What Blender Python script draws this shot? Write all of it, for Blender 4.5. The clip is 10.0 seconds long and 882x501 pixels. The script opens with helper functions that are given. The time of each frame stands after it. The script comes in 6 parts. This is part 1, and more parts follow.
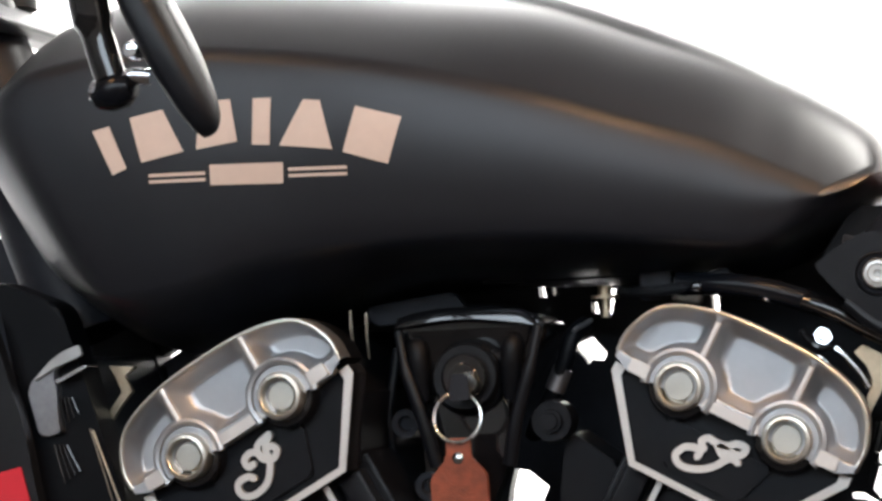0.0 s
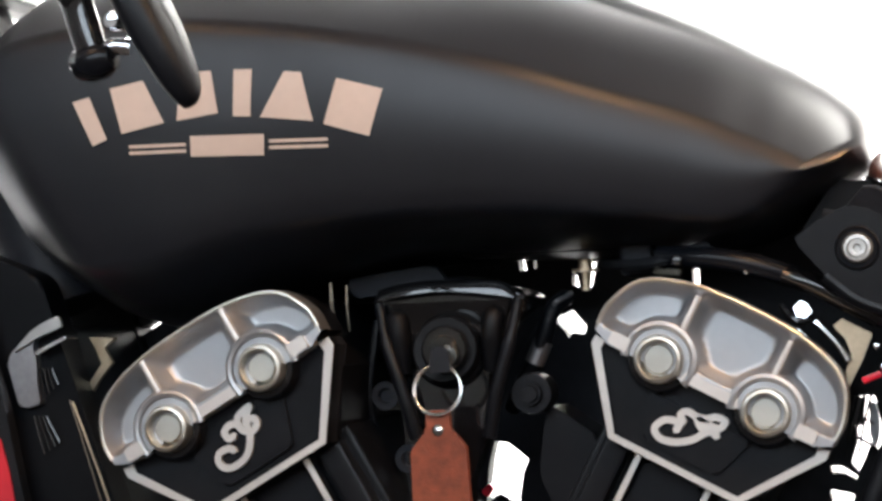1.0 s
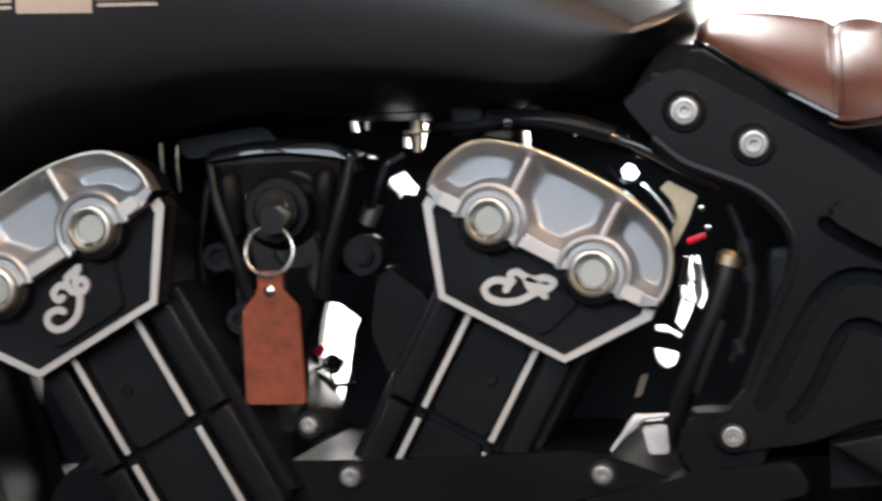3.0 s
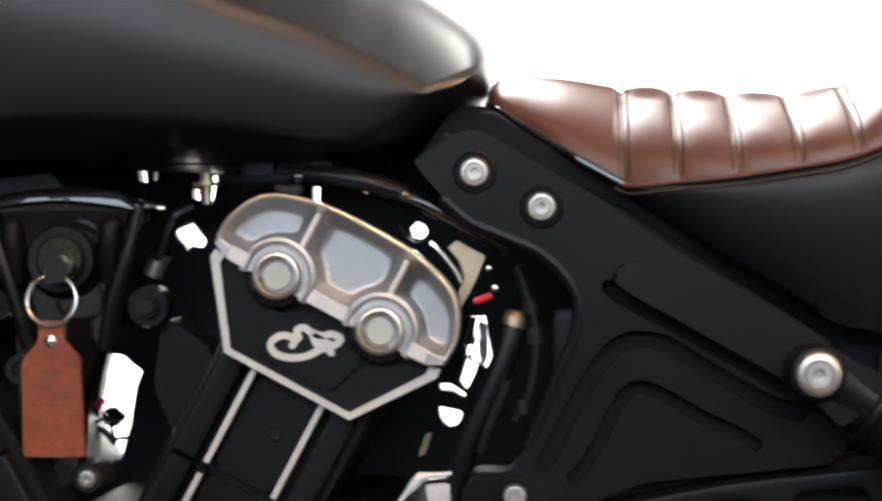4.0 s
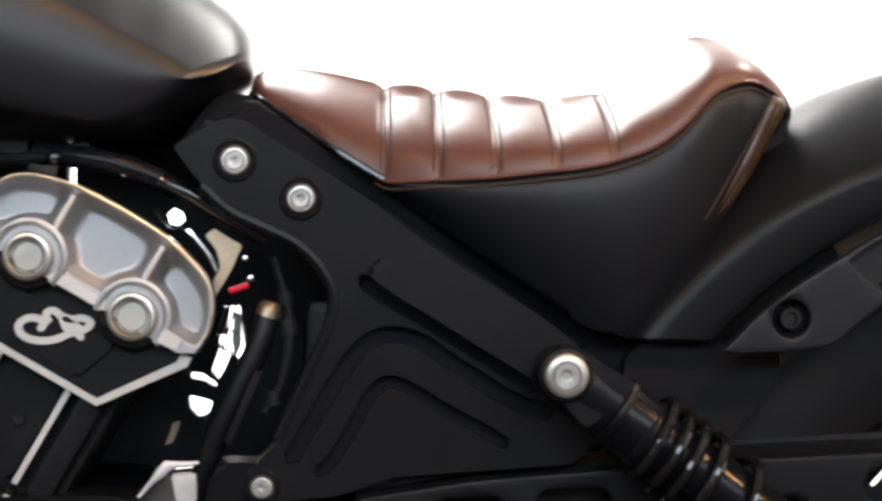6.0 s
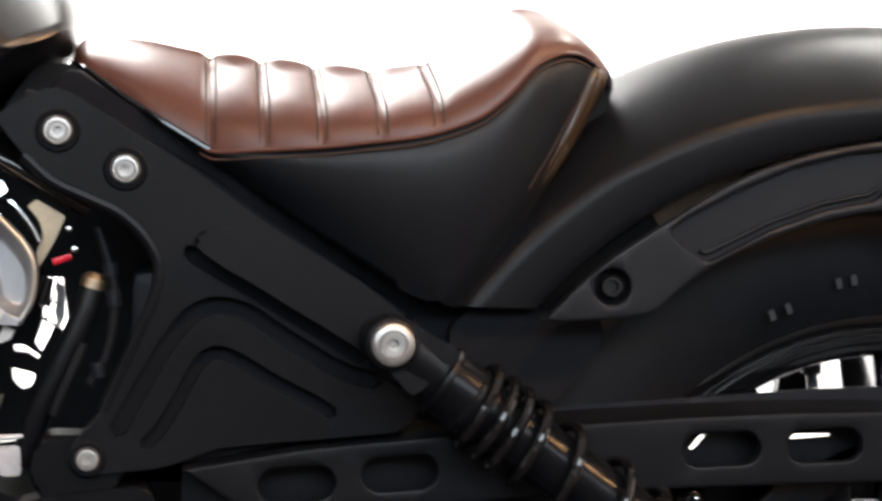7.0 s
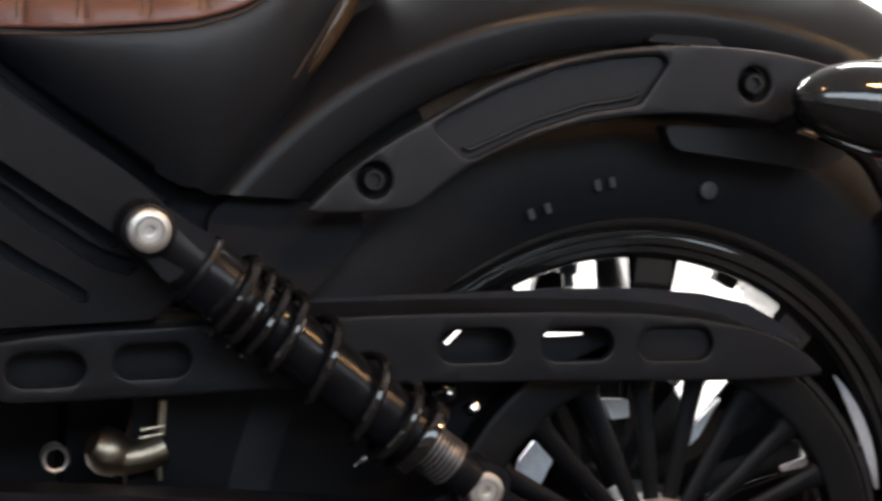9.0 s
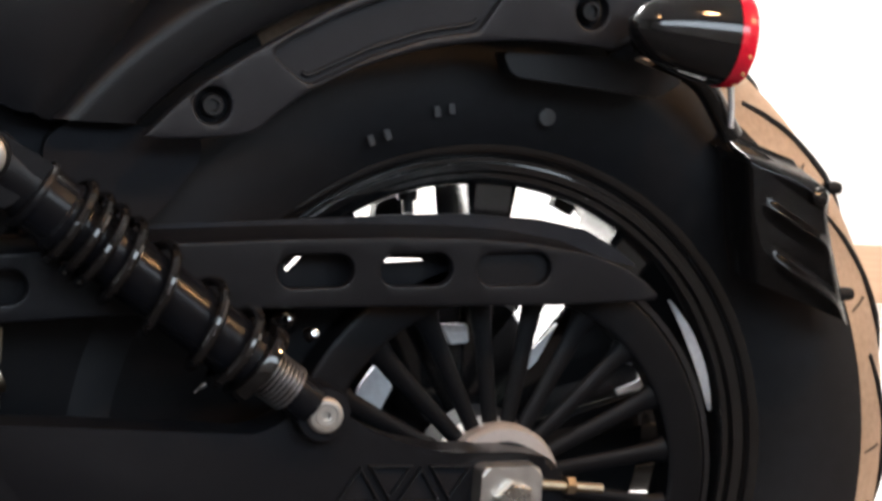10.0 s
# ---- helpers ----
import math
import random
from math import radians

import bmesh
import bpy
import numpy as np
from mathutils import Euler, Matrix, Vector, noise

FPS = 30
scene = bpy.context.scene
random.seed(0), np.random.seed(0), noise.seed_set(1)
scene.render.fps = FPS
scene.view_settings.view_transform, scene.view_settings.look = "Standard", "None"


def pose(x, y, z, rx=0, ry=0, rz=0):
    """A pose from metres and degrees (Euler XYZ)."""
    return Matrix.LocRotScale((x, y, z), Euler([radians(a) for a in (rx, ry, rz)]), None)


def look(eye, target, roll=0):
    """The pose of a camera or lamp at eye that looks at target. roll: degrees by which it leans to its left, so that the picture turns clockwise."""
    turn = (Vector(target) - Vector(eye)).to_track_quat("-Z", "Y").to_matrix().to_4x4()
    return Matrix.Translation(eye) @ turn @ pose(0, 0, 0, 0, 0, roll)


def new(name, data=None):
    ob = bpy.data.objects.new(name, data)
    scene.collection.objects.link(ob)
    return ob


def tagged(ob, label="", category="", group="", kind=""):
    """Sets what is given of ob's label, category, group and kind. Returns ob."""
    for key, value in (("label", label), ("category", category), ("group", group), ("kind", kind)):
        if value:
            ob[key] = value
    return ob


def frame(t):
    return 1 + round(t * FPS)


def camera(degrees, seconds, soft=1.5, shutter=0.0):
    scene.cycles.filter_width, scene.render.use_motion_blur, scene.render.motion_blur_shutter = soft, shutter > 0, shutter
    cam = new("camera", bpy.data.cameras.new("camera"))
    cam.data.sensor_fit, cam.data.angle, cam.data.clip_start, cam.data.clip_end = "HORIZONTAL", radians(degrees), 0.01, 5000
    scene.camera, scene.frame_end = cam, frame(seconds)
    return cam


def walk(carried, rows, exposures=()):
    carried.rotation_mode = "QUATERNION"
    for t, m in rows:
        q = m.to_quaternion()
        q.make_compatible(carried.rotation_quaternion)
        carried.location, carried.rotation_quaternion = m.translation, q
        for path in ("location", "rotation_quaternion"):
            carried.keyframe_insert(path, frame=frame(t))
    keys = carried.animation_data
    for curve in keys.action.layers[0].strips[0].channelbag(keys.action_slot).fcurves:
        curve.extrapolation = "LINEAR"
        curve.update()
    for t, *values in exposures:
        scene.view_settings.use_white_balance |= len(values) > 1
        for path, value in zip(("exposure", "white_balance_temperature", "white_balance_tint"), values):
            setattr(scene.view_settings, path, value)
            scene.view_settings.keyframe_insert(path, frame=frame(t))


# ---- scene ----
cam = camera(26.52, 10.0, soft=3.0, shutter=0.5)
# seconds, place, turn
PATH = [
    (0, -0.4744, -1.2238, 0.5846, 93.669, 2.392, 16.546),
    (0.5, -0.4747, -1.2235, 0.5849, 93.455, 2.293, 16.266),
    (1, -0.4745, -1.2239, 0.5840, 92.836, 2.199, 15.937),
    (1.5, -0.4746, -1.2246, 0.5842, 91.635, 2.204, 15.281),
    (2, -0.4743, -1.2242, 0.5843, 90.234, 1.785, 14.245),
    (2.2, -0.4742, -1.2245, 0.5842, 89.550, 1.857, 13.747),
    (3.3, -0.4746, -1.2289, 0.5841, 88.276, 1.772, 8.723),
    (3.5, -0.4753, -1.2305, 0.5844, 88.728, 1.351, 7.060),
    (4, -0.4764, -1.2250, 0.5848, 89.937, 0.466, 4.223),
    (4.5, -0.4761, -1.2265, 0.5853, 89.774, -0.471, 1.857),
    (5, -0.4762, -1.2272, 0.5849, 89.396, -1.282, -0.266),
    (5.2, -0.4743, -1.2278, 0.5841, 89.454, -1.634, -0.698),
    (6.3, -0.4758, -1.2243, 0.5829, 90.013, -1.781, -4.901),
    (6.5, -0.4807, -1.2280, 0.5842, 89.984, -1.653, -6.342),
    (7, -0.4772, -1.2307, 0.5840, 89.110, -1.816, -8.525),
    (7.5, -0.4769, -1.2296, 0.5832, 88.734, -2.161, -10.594),
    (8, -0.4737, -1.2234, 0.5867, 87.802, -3.163, -12.135),
    (8.5, -0.4727, -1.2228, 0.5849, 86.655, -3.771, -13.683),
    (9, -0.4720, -1.2228, 0.5835, 86.174, -4.187, -15.572),
    (9.5, -0.4693, -1.2221, 0.5823, 85.709, -4.632, -18.787),
    (10, -0.4710, -1.2262, 0.5807, 84.428, -4.515, -20.388),
]
walk(cam, [(t, pose(x, y, z, rx, ry, rz)) for t, x, y, z, rx, ry, rz in PATH])

# ---- light ----
world = bpy.data.worlds.new("world")
scene.world = world
world.use_nodes = True
world.node_tree.nodes["Background"].inputs["Color"].default_value = (0.5, 0.52, 0.56, 1)
world.node_tree.nodes["Background"].inputs["Strength"].default_value = 0.3
scene.view_settings.exposure = 0.0


def area_lamp(name, where, target, sx, sy, watts, colour):
    data = bpy.data.lights.new(name, "AREA")
    data.shape, data.size, data.size_y, data.energy, data.color = "RECTANGLE", sx, sy, watts, colour
    ob = new(name, data)
    ob.matrix_world = look(where, target)
    return ob


area_lamp("wall_wash_lamp", (-1.5, 2.3, 2.86), (-1.5, 3.6, 1.2), 2.6, 0.5, 740, (1.0, 0.99, 0.975))
area_lamp("ceiling_lamp", (-1.15, 1.75, 2.86), (-1.0, 1.5, 0.0), 1.5, 0.4, 66, (1.0, 0.99, 0.975))
area_lamp("right_ceiling_lamp", (1.10, 1.2, 2.86), (0.7, 0.8, 0.0), 1.2, 0.6, 80, (1.0, 0.97, 0.92))
# Added cool fill in front of the closed front wall.
area_lamp("front_fill_light", (-0.3, -3.44, 1.75), (-0.3, 0.0, 0.9), 5.0, 1.4, 150, (0.76, 0.88, 1.0))
for lamp_x, watts in ((0.36, 36), (-1.90, 14), (2.62, 60)):
    area_lamp("warm_lamp", (lamp_x, -1.90, 2.86), (lamp_x * 0.5 - 0.1, -0.4, 0.5), 0.30, 0.16, watts, (1.0, 0.55, 0.25))


# ---- materials ----
def material(name, colour, rough=0.5, metal=0.0, spec=0.5, coat=0.0, vary=0.15, scale=40.0, bump=0.0, bump_scale=400.0, stretch=(1, 1, 1), rough_vary=0.08, sheen=0.0):
    m = bpy.data.materials.new(name)
    m.use_nodes = True
    nt = m.node_tree
    b = nt.nodes["Principled BSDF"]
    b.inputs["Metallic"].default_value = metal
    b.inputs["Specular IOR Level"].default_value = spec
    b.inputs["Coat Weight"].default_value = coat
    b.inputs["Coat Roughness"].default_value = 0.08
    b.inputs["Sheen Weight"].default_value = sheen
    co = nt.nodes.new("ShaderNodeTexCoord")
    mp = nt.nodes.new("ShaderNodeMapping")
    mp.inputs["Scale"].default_value = stretch
    nt.links.new(co.outputs["Object"], mp.inputs["Vector"])

    def tex(s, detail):
        n = nt.nodes.new("ShaderNodeTexNoise")
        n.inputs["Scale"].default_value, n.inputs["Detail"].default_value = s, detail
        nt.links.new(mp.outputs["Vector"], n.inputs["Vector"])
        return n

    big, fine = tex(scale * 0.25, 3), tex(scale * 4, 6)
    mix = nt.nodes.new("ShaderNodeMath")
    mix.operation = "MULTIPLY_ADD"
    mix.inputs[1].default_value = 0.5
    half = nt.nodes.new("ShaderNodeMath")
    half.operation = "MULTIPLY"
    half.inputs[1].default_value = 0.5
    nt.links.new(big.outputs["Fac"], half.inputs[0])
    nt.links.new(fine.outputs["Fac"], mix.inputs[0])
    nt.links.new(half.outputs[0], mix.inputs[2])
    ramp = nt.nodes.new("ShaderNodeMapRange")
    ramp.inputs["From Min"].default_value, ramp.inputs["From Max"].default_value = 0.3, 0.7
    ramp.inputs["To Min"].default_value, ramp.inputs["To Max"].default_value = 1 - vary, 1 + vary
    nt.links.new(mix.outputs[0], ramp.inputs["Value"])
    mul = nt.nodes.new("ShaderNodeVectorMath")
    mul.operation = "SCALE"
    mul.inputs[0].default_value = colour
    nt.links.new(ramp.outputs["Result"], mul.inputs["Scale"])
    nt.links.new(mul.outputs["Vector"], b.inputs["Base Color"])
    rr = nt.nodes.new("ShaderNodeMapRange")
    rr.inputs["From Min"].default_value, rr.inputs["From Max"].default_value = 0.3, 0.7
    rr.inputs["To Min"].default_value, rr.inputs["To Max"].default_value = max(0.02, rough - rough_vary), min(1, rough + rough_vary)
    nt.links.new(big.outputs["Fac"], rr.inputs["Value"])
    nt.links.new(rr.outputs["Result"], b.inputs["Roughness"])
    if bump:
        bt = tex(bump_scale, 4)
        bn = nt.nodes.new("ShaderNodeBump")
        bn.inputs["Strength"].default_value, bn.inputs["Distance"].default_value = bump, 0.0006
        nt.links.new(bt.outputs["Fac"], bn.inputs["Height"])
        nt.links.new(bn.outputs["Normal"], b.inputs["Normal"])
    return m


MATT = material("matt_black_paint", (0.0103, 0.0116, 0.0153), rough=0.35, spec=0.38, vary=0.1, scale=12, bump=0.05, bump_scale=900, rough_vary=0.03)
# Shinier black paint, only for the added highlight on the tank's tail edge.
GLINT = material("glint_black_paint", (0.013, 0.013, 0.014), rough=0.30, spec=0.9, vary=0.1, scale=40, rough_vary=0.03)
# Dead black for hidden parts, and for shade in recesses.
NIGHT = material("dead_black_and_shade", (0.0077, 0.0087, 0.0114), rough=0.8, spec=0.15, vary=0.2, scale=60)
DAMPER = material("semi_gloss_black", (0.0056, 0.0063, 0.0085), rough=0.24, spec=0.17, vary=0.2, scale=30, rough_vary=0.06)
FRAME = material("smooth_black_casting", (0.0050, 0.0056, 0.0075), rough=0.36, spec=0.22, vary=0.2, scale=30, bump=0.12, bump_scale=1200)
STRUT = material("textured_black_casting", (0.0101, 0.0114, 0.0153), rough=0.42, spec=0.26, vary=0.15, scale=30, bump=0.2, bump_scale=1200)
SATIN = material("satin_black_casting", (0.0055, 0.0062, 0.0084), rough=0.40, spec=0.20, vary=0.2, scale=30, bump=0.25, bump_scale=1200)
DARK = material("dark_casting", (0.0138, 0.0155, 0.0203), rough=0.45, spec=0.2, vary=0.3, scale=30, bump=0.3, bump_scale=500)
GLOSS = material("gloss_black_enamel", (0.0065, 0.0065, 0.0072), rough=0.09, spec=0.5, coat=0.45, vary=0.2, scale=20, rough_vary=0.04)
RIM = material("gloss_black_rim_paint", (0.0065, 0.0065, 0.0072), rough=0.06, spec=0.8, coat=1.0, vary=0.2, scale=20, rough_vary=0.03)
PLASTIC = material("black_plastic", (0.0069, 0.0078, 0.0099), rough=0.4, spec=0.3, vary=0.15, scale=40, bump=0.2, bump_scale=1500)
DEEP = material("deep_black_coating", (0.0039, 0.0044, 0.0058), rough=0.45, spec=0.14, vary=0.2, scale=40, bump=0.1, bump_scale=900)
RUBBER = material("tyre_rubber", (0.0090, 0.0097, 0.0116), rough=0.58, spec=0.2, vary=0.25, scale=25, bump=0.2, bump_scale=700)
TREAD = material("tan_tread_rubber", (0.40, 0.30, 0.22), rough=0.75, spec=0.3, vary=0.25, scale=50, bump=0.3, bump_scale=600)
ALU = material("machined_aluminium", (0.450, 0.458, 0.470), rough=0.48, metal=1.0, vary=0.04, scale=60, bump=0.03, bump_scale=1500, rough_vary=0.03)
EDGE = material("milled_edge_aluminium", (0.68, 0.64, 0.60), rough=0.5, metal=0.9, vary=0.04, scale=120, bump=0.05, bump_scale=1500, rough_vary=0.04)
BOLT = material("satin_plated_steel", (0.53, 0.52, 0.50), rough=0.42, metal=0.95, vary=0.08, scale=300)
CAPS = material("turned_aluminium", (0.60, 0.58, 0.52), rough=0.40, metal=1.0, vary=0.04, scale=200)
CHROME = material("chrome", (0.75, 0.76, 0.78), rough=0.1, metal=1.0, vary=0.05, scale=60, rough_vary=0.05)
STEEL = material("zinc_plated_steel", (0.66, 0.65, 0.62), rough=0.26, metal=1.0, vary=0.05, scale=200, rough_vary=0.05)
AGED = material("aged_exhaust_metal", (0.26, 0.22, 0.17), rough=0.40, metal=1.0, vary=0.25, scale=40)
BRONZE = material("goldish_plated_steel", (0.55, 0.45, 0.32), rough=0.35, metal=1.0, vary=0.15, scale=80)
LEATHER = material("brown_seat_leather", (0.115, 0.045, 0.031), rough=0.36, spec=0.50, vary=0.14, scale=30, bump=0.25, bump_scale=900, rough_vary=0.04)
VINYL = material("black_seat_vinyl", (0.0103, 0.0116, 0.0146), rough=0.38, spec=0.32, vary=0.12, scale=40, bump=0.4, bump_scale=1100)
# Brown base holds the warm highlight on the black vinyl fold.
FOLD = material("warm_lit_welt", (0.060, 0.036, 0.018), rough=0.30, spec=0.55, vary=0.2, scale=80, bump=0.3, bump_scale=900)
THREAD = material("brown_thread", (0.055, 0.030, 0.019), rough=0.8, vary=0.2, scale=300)
TAN = material("tan_fob_leather", (0.235, 0.056, 0.024), rough=0.5, spec=0.4, vary=0.45, scale=38, bump=0.5, bump_scale=700)
CREAM = material("cream_decal", (0.58, 0.48, 0.415), rough=0.5, vary=0.06, scale=40)
BEAD = material("pale_orange_lens_bead", (0.85, 0.42, 0.20), rough=0.25, spec=0.6, vary=0.05, scale=100)
RED = material("red_lens_plastic", (0.75, 0.010, 0.035), rough=0.2, spec=0.6, coat=0.5, vary=0.25, scale=150)
REDLABEL = material("red_label", (0.55, 0.015, 0.03), rough=0.5, vary=0.08, scale=40)
GREYP = material("grey_print", (0.034, 0.034, 0.037), rough=0.6, vary=0.3, scale=200)
HUB = material("grey_bare_alloy", (0.46, 0.44, 0.43), rough=0.5, metal=0.6, vary=0.1, scale=60)
# Pale tone for bright fittings, and for reflections built onto the wheel.
PALE = material("pale_grey_and_gleam", (0.70, 0.74, 0.79), rough=0.4, metal=0.25, vary=0.2, scale=60)
CAST = material("grey_cast_alloy", (0.36, 0.36, 0.375), rough=0.36, metal=0.9, vary=0.15, scale=60)
WALL = material("white_wall_paint", (0.80, 0.79, 0.77), rough=0.7, vary=0.03, scale=4, bump=0.1, bump_scale=200)
GREYWALL = material("grey_wall_paint", (0.28, 0.295, 0.315), rough=0.8, vary=0.05, scale=4, bump=0.1, bump_scale=200)
SKIRT = material("tan_skirting_wood", (0.50, 0.33, 0.22), rough=0.45, vary=0.15, scale=8, stretch=(0.2, 1, 4))
CARPET = material("dark_carpet", (0.045, 0.043, 0.042), rough=0.9, spec=0.1, vary=0.3, scale=60, bump=0.6, bump_scale=300)
FLOOR = material("light_gloss_floor", (0.62, 0.62, 0.63), rough=0.14, vary=0.12, scale=6, bump=0.05, bump_scale=80)
CEIL = material("dark_ceiling_paint", (0.20, 0.20, 0.205), rough=0.9, vary=0.02, scale=4)


# ---- mesh tools ----
def part(name, bm, mat, parent=None, label="", sharp=0.6):
    bmesh.ops.recalc_face_normals(bm, faces=bm.faces)
    for f in bm.faces:
        f.smooth = True
    for e in bm.edges:
        if len(e.link_faces) == 2 and e.calc_face_angle() > sharp:
            e.smooth = False
    me = bpy.data.meshes.new(name)
    bm.to_mesh(me)
    bm.free()
    me.materials.append(mat)
    ob = new(name, me)
    wn = ob.modifiers.new("weighted_normal", "WEIGHTED_NORMAL")
    wn.keep_sharp = True
    if parent is not None:
        ob.parent = parent
    if label:
        ob["label"] = label
    return ob


def join(*bms):
    out = bmesh.new()
    for b in bms:
        me = bpy.data.meshes.new("tmp")
        b.to_mesh(me)
        b.free()
        out.from_mesh(me)
        bpy.data.meshes.remove(me)
    return out


def curve_pts(pts, n=6, closed=False):
    """A smooth line through points of any dimension."""
    pts = [Vector(p) for p in pts]
    out, k = [], len(pts)
    for i in range(k if closed else k - 1):
        if closed:
            a, b, c, d = pts[i - 1], pts[i], pts[(i + 1) % k], pts[(i + 2) % k]
        else:
            b, c = pts[i], pts[i + 1]
            a = pts[i - 1] if i else b * 2 - c
            d = pts[i + 2] if i + 2 < k else c * 2 - b
        for j in range(n):
            t = j / n
            out.append(0.5 * ((2 * b) + (c - a) * t + (2 * a - 5 * b + 4 * c - d) * t * t + (3 * b - a - 3 * c + d) * t ** 3))
    if not closed:
        out.append(pts[-1])
    return out


def rounded(pts, r=0.004, n=4):
    """A polygon with its corners rounded."""
    pts = [Vector(p) for p in pts]
    out, k = [], len(pts)
    for i in range(k):
        a, b, c = pts[i - 1], pts[i], pts[(i + 1) % k]
        d1, d2 = a - b, c - b
        q = min(r, d1.length * 0.45, d2.length * 0.45)
        s, e = b + d1.normalized() * q, b + d2.normalized() * q
        for j in range(n + 1):
            t = j / n
            out.append(s * (1 - t) ** 2 + b * 2 * t * (1 - t) + e * t * t)
    return out


def interp(keys, x):
    """Smooth value at x of rows (x, value, ...)."""
    if x <= keys[0][0]:
        return keys[0][1:] if len(keys[0]) > 2 else keys[0][1]
    for i in range(len(keys) - 1):
        a, b = keys[i], keys[i + 1]
        if x <= b[0]:
            h = b[0] - a[0]
            t = (x - a[0]) / h
            p = keys[i - 1] if i else a
            q = keys[i + 2] if i + 2 < len(keys) else b
            out = []
            for k in range(1, len(a)):
                m0 = (b[k] - p[k]) / (b[0] - p[0]) * h
                m1 = (q[k] - a[k]) / (q[0] - a[0]) * h
                out.append((2 * t ** 3 - 3 * t * t + 1) * a[k] + (t ** 3 - 2 * t * t + t) * m0 + (3 * t * t - 2 * t ** 3) * b[k] + (t ** 3 - t * t) * m1)
            return out if len(out) > 1 else out[0]
    return keys[-1][1:] if len(keys[-1]) > 2 else keys[-1][1]


def plate(outline, y0, y1, bevel=0.002, seg=2):
    """A slab with outline (x, z), from y0 (towards the viewer's side) to y1, its front edge rounded."""
    bm = bmesh.new()
    front = [bm.verts.new((p[0], y0, p[1])) for p in outline]
    back = [bm.verts.new((p[0], y1, p[1])) for p in outline]
    f = bm.faces.new(front)
    bm.faces.new(list(reversed(back)))
    k = len(front)
    for i in range(k):
        bm.faces.new((front[i], back[i], back[(i + 1) % k], front[(i + 1) % k]))
    if bevel:
        bmesh.ops.bevel(bm, geom=list(f.edges), offset=bevel, segments=seg, profile=0.5, affect="EDGES", clamp_overlap=True)
    return bm


def holed(outline, holes, y0, y1, bevel=0.0015):
    """A slab with holes through it."""
    bm = bmesh.new()
    for loop in [outline] + holes:
        vs = [bm.verts.new((p[0], y0, p[1])) for p in loop]
        for i in range(len(vs)):
            bm.edges.new((vs[i], vs[(i + 1) % len(vs)]))
    bmesh.ops.triangle_fill(bm, use_beauty=True, use_dissolve=False, edges=list(bm.edges))
    rim = [e for e in bm.edges if len(e.link_faces) == 1]
    faces = list(bm.faces)
    ext = bmesh.ops.extrude_face_region(bm, geom=faces, use_keep_orig=True)
    for v in [g for g in ext["geom"] if isinstance(g, bmesh.types.BMVert)]:
        v.co.y = y1
    bmesh.ops.recalc_face_normals(bm, faces=bm.faces)
    if bevel:
        live = [e for e in rim if e.is_valid]
        bmesh.ops.bevel(bm, geom=live, offset=bevel, segments=2, profile=0.5, affect="EDGES", clamp_overlap=True)
    return bm


def tube(path, r, seg=10, caps=True, flat=1.0):
    """A round bar along points (x, y, z); r a number or one per point."""
    pts = [Vector(p) for p in path]
    rs = r if isinstance(r, (list, tuple)) else [r] * len(pts)
    bm, rings = bmesh.new(), []
    up = Vector((0.13, 1.0, 0.07)).normalized()
    for i, p in enumerate(pts):
        d = (pts[min(i + 1, len(pts) - 1)] - pts[max(i - 1, 0)]).normalized()
        a = (up - d * up.dot(d))
        if a.length < 1e-4:
            a = d.orthogonal()
        a.normalize()
        b = d.cross(a)
        up = a
        rings.append([bm.verts.new(p + (a * math.cos(t) * flat + b * math.sin(t)) * rs[i]) for t in [2 * math.pi * k / seg for k in range(seg)]])
    for u, v in zip(rings, rings[1:]):
        for k in range(seg):
            bm.faces.new((u[k], u[(k + 1) % seg], v[(k + 1) % seg], v[k]))
    if caps:
        bm.faces.new(rings[0])
        bm.faces.new(rings[-1])
    return bm


def lathe(profile, origin, axis=(0, -1, 0), seg=32, closed=False):
    """Profile rows (radius, height along axis) turned round the axis through origin."""
    ax = Vector(axis).normalized()
    a = ax.orthogonal().normalized()
    b = ax.cross(a)
    o = Vector(origin)
    bm, rings = bmesh.new(), []
    for r, h in profile:
        if r < 1e-6:
            rings.append([bm.verts.new(o + ax * h)])
        else:
            rings.append([bm.verts.new(o + ax * h + (a * math.cos(t) + b * math.sin(t)) * r) for t in [2 * math.pi * k / seg for k in range(seg)]])
    pairs = list(zip(rings, rings[1:])) + ([(rings[-1], rings[0])] if closed else [])
    for u, v in pairs:
        for k in range(seg):
            k2 = (k + 1) % seg
            if len(u) == 1 and len(v) > 1:
                bm.faces.new((u[0], v[k], v[k2]))
            elif len(v) == 1 and len(u) > 1:
                bm.faces.new((u[k], u[k2], v[0]))
            elif len(u) > 1:
                bm.faces.new((u[k], u[k2], v[k2], v[k]))
    return bm


def grid(rows, wrap=False):
    """A skin over rows of points."""
    bm = bmesh.new()
    vs = [[bm.verts.new(p) for p in row] for row in rows]
    n = len(rows[0])
    for a, b in zip(vs, vs[1:]):
        for k in range(n if wrap else n - 1):
            bm.faces.new((a[k], a[(k + 1) % n], b[(k + 1) % n], b[k]))
    return bm


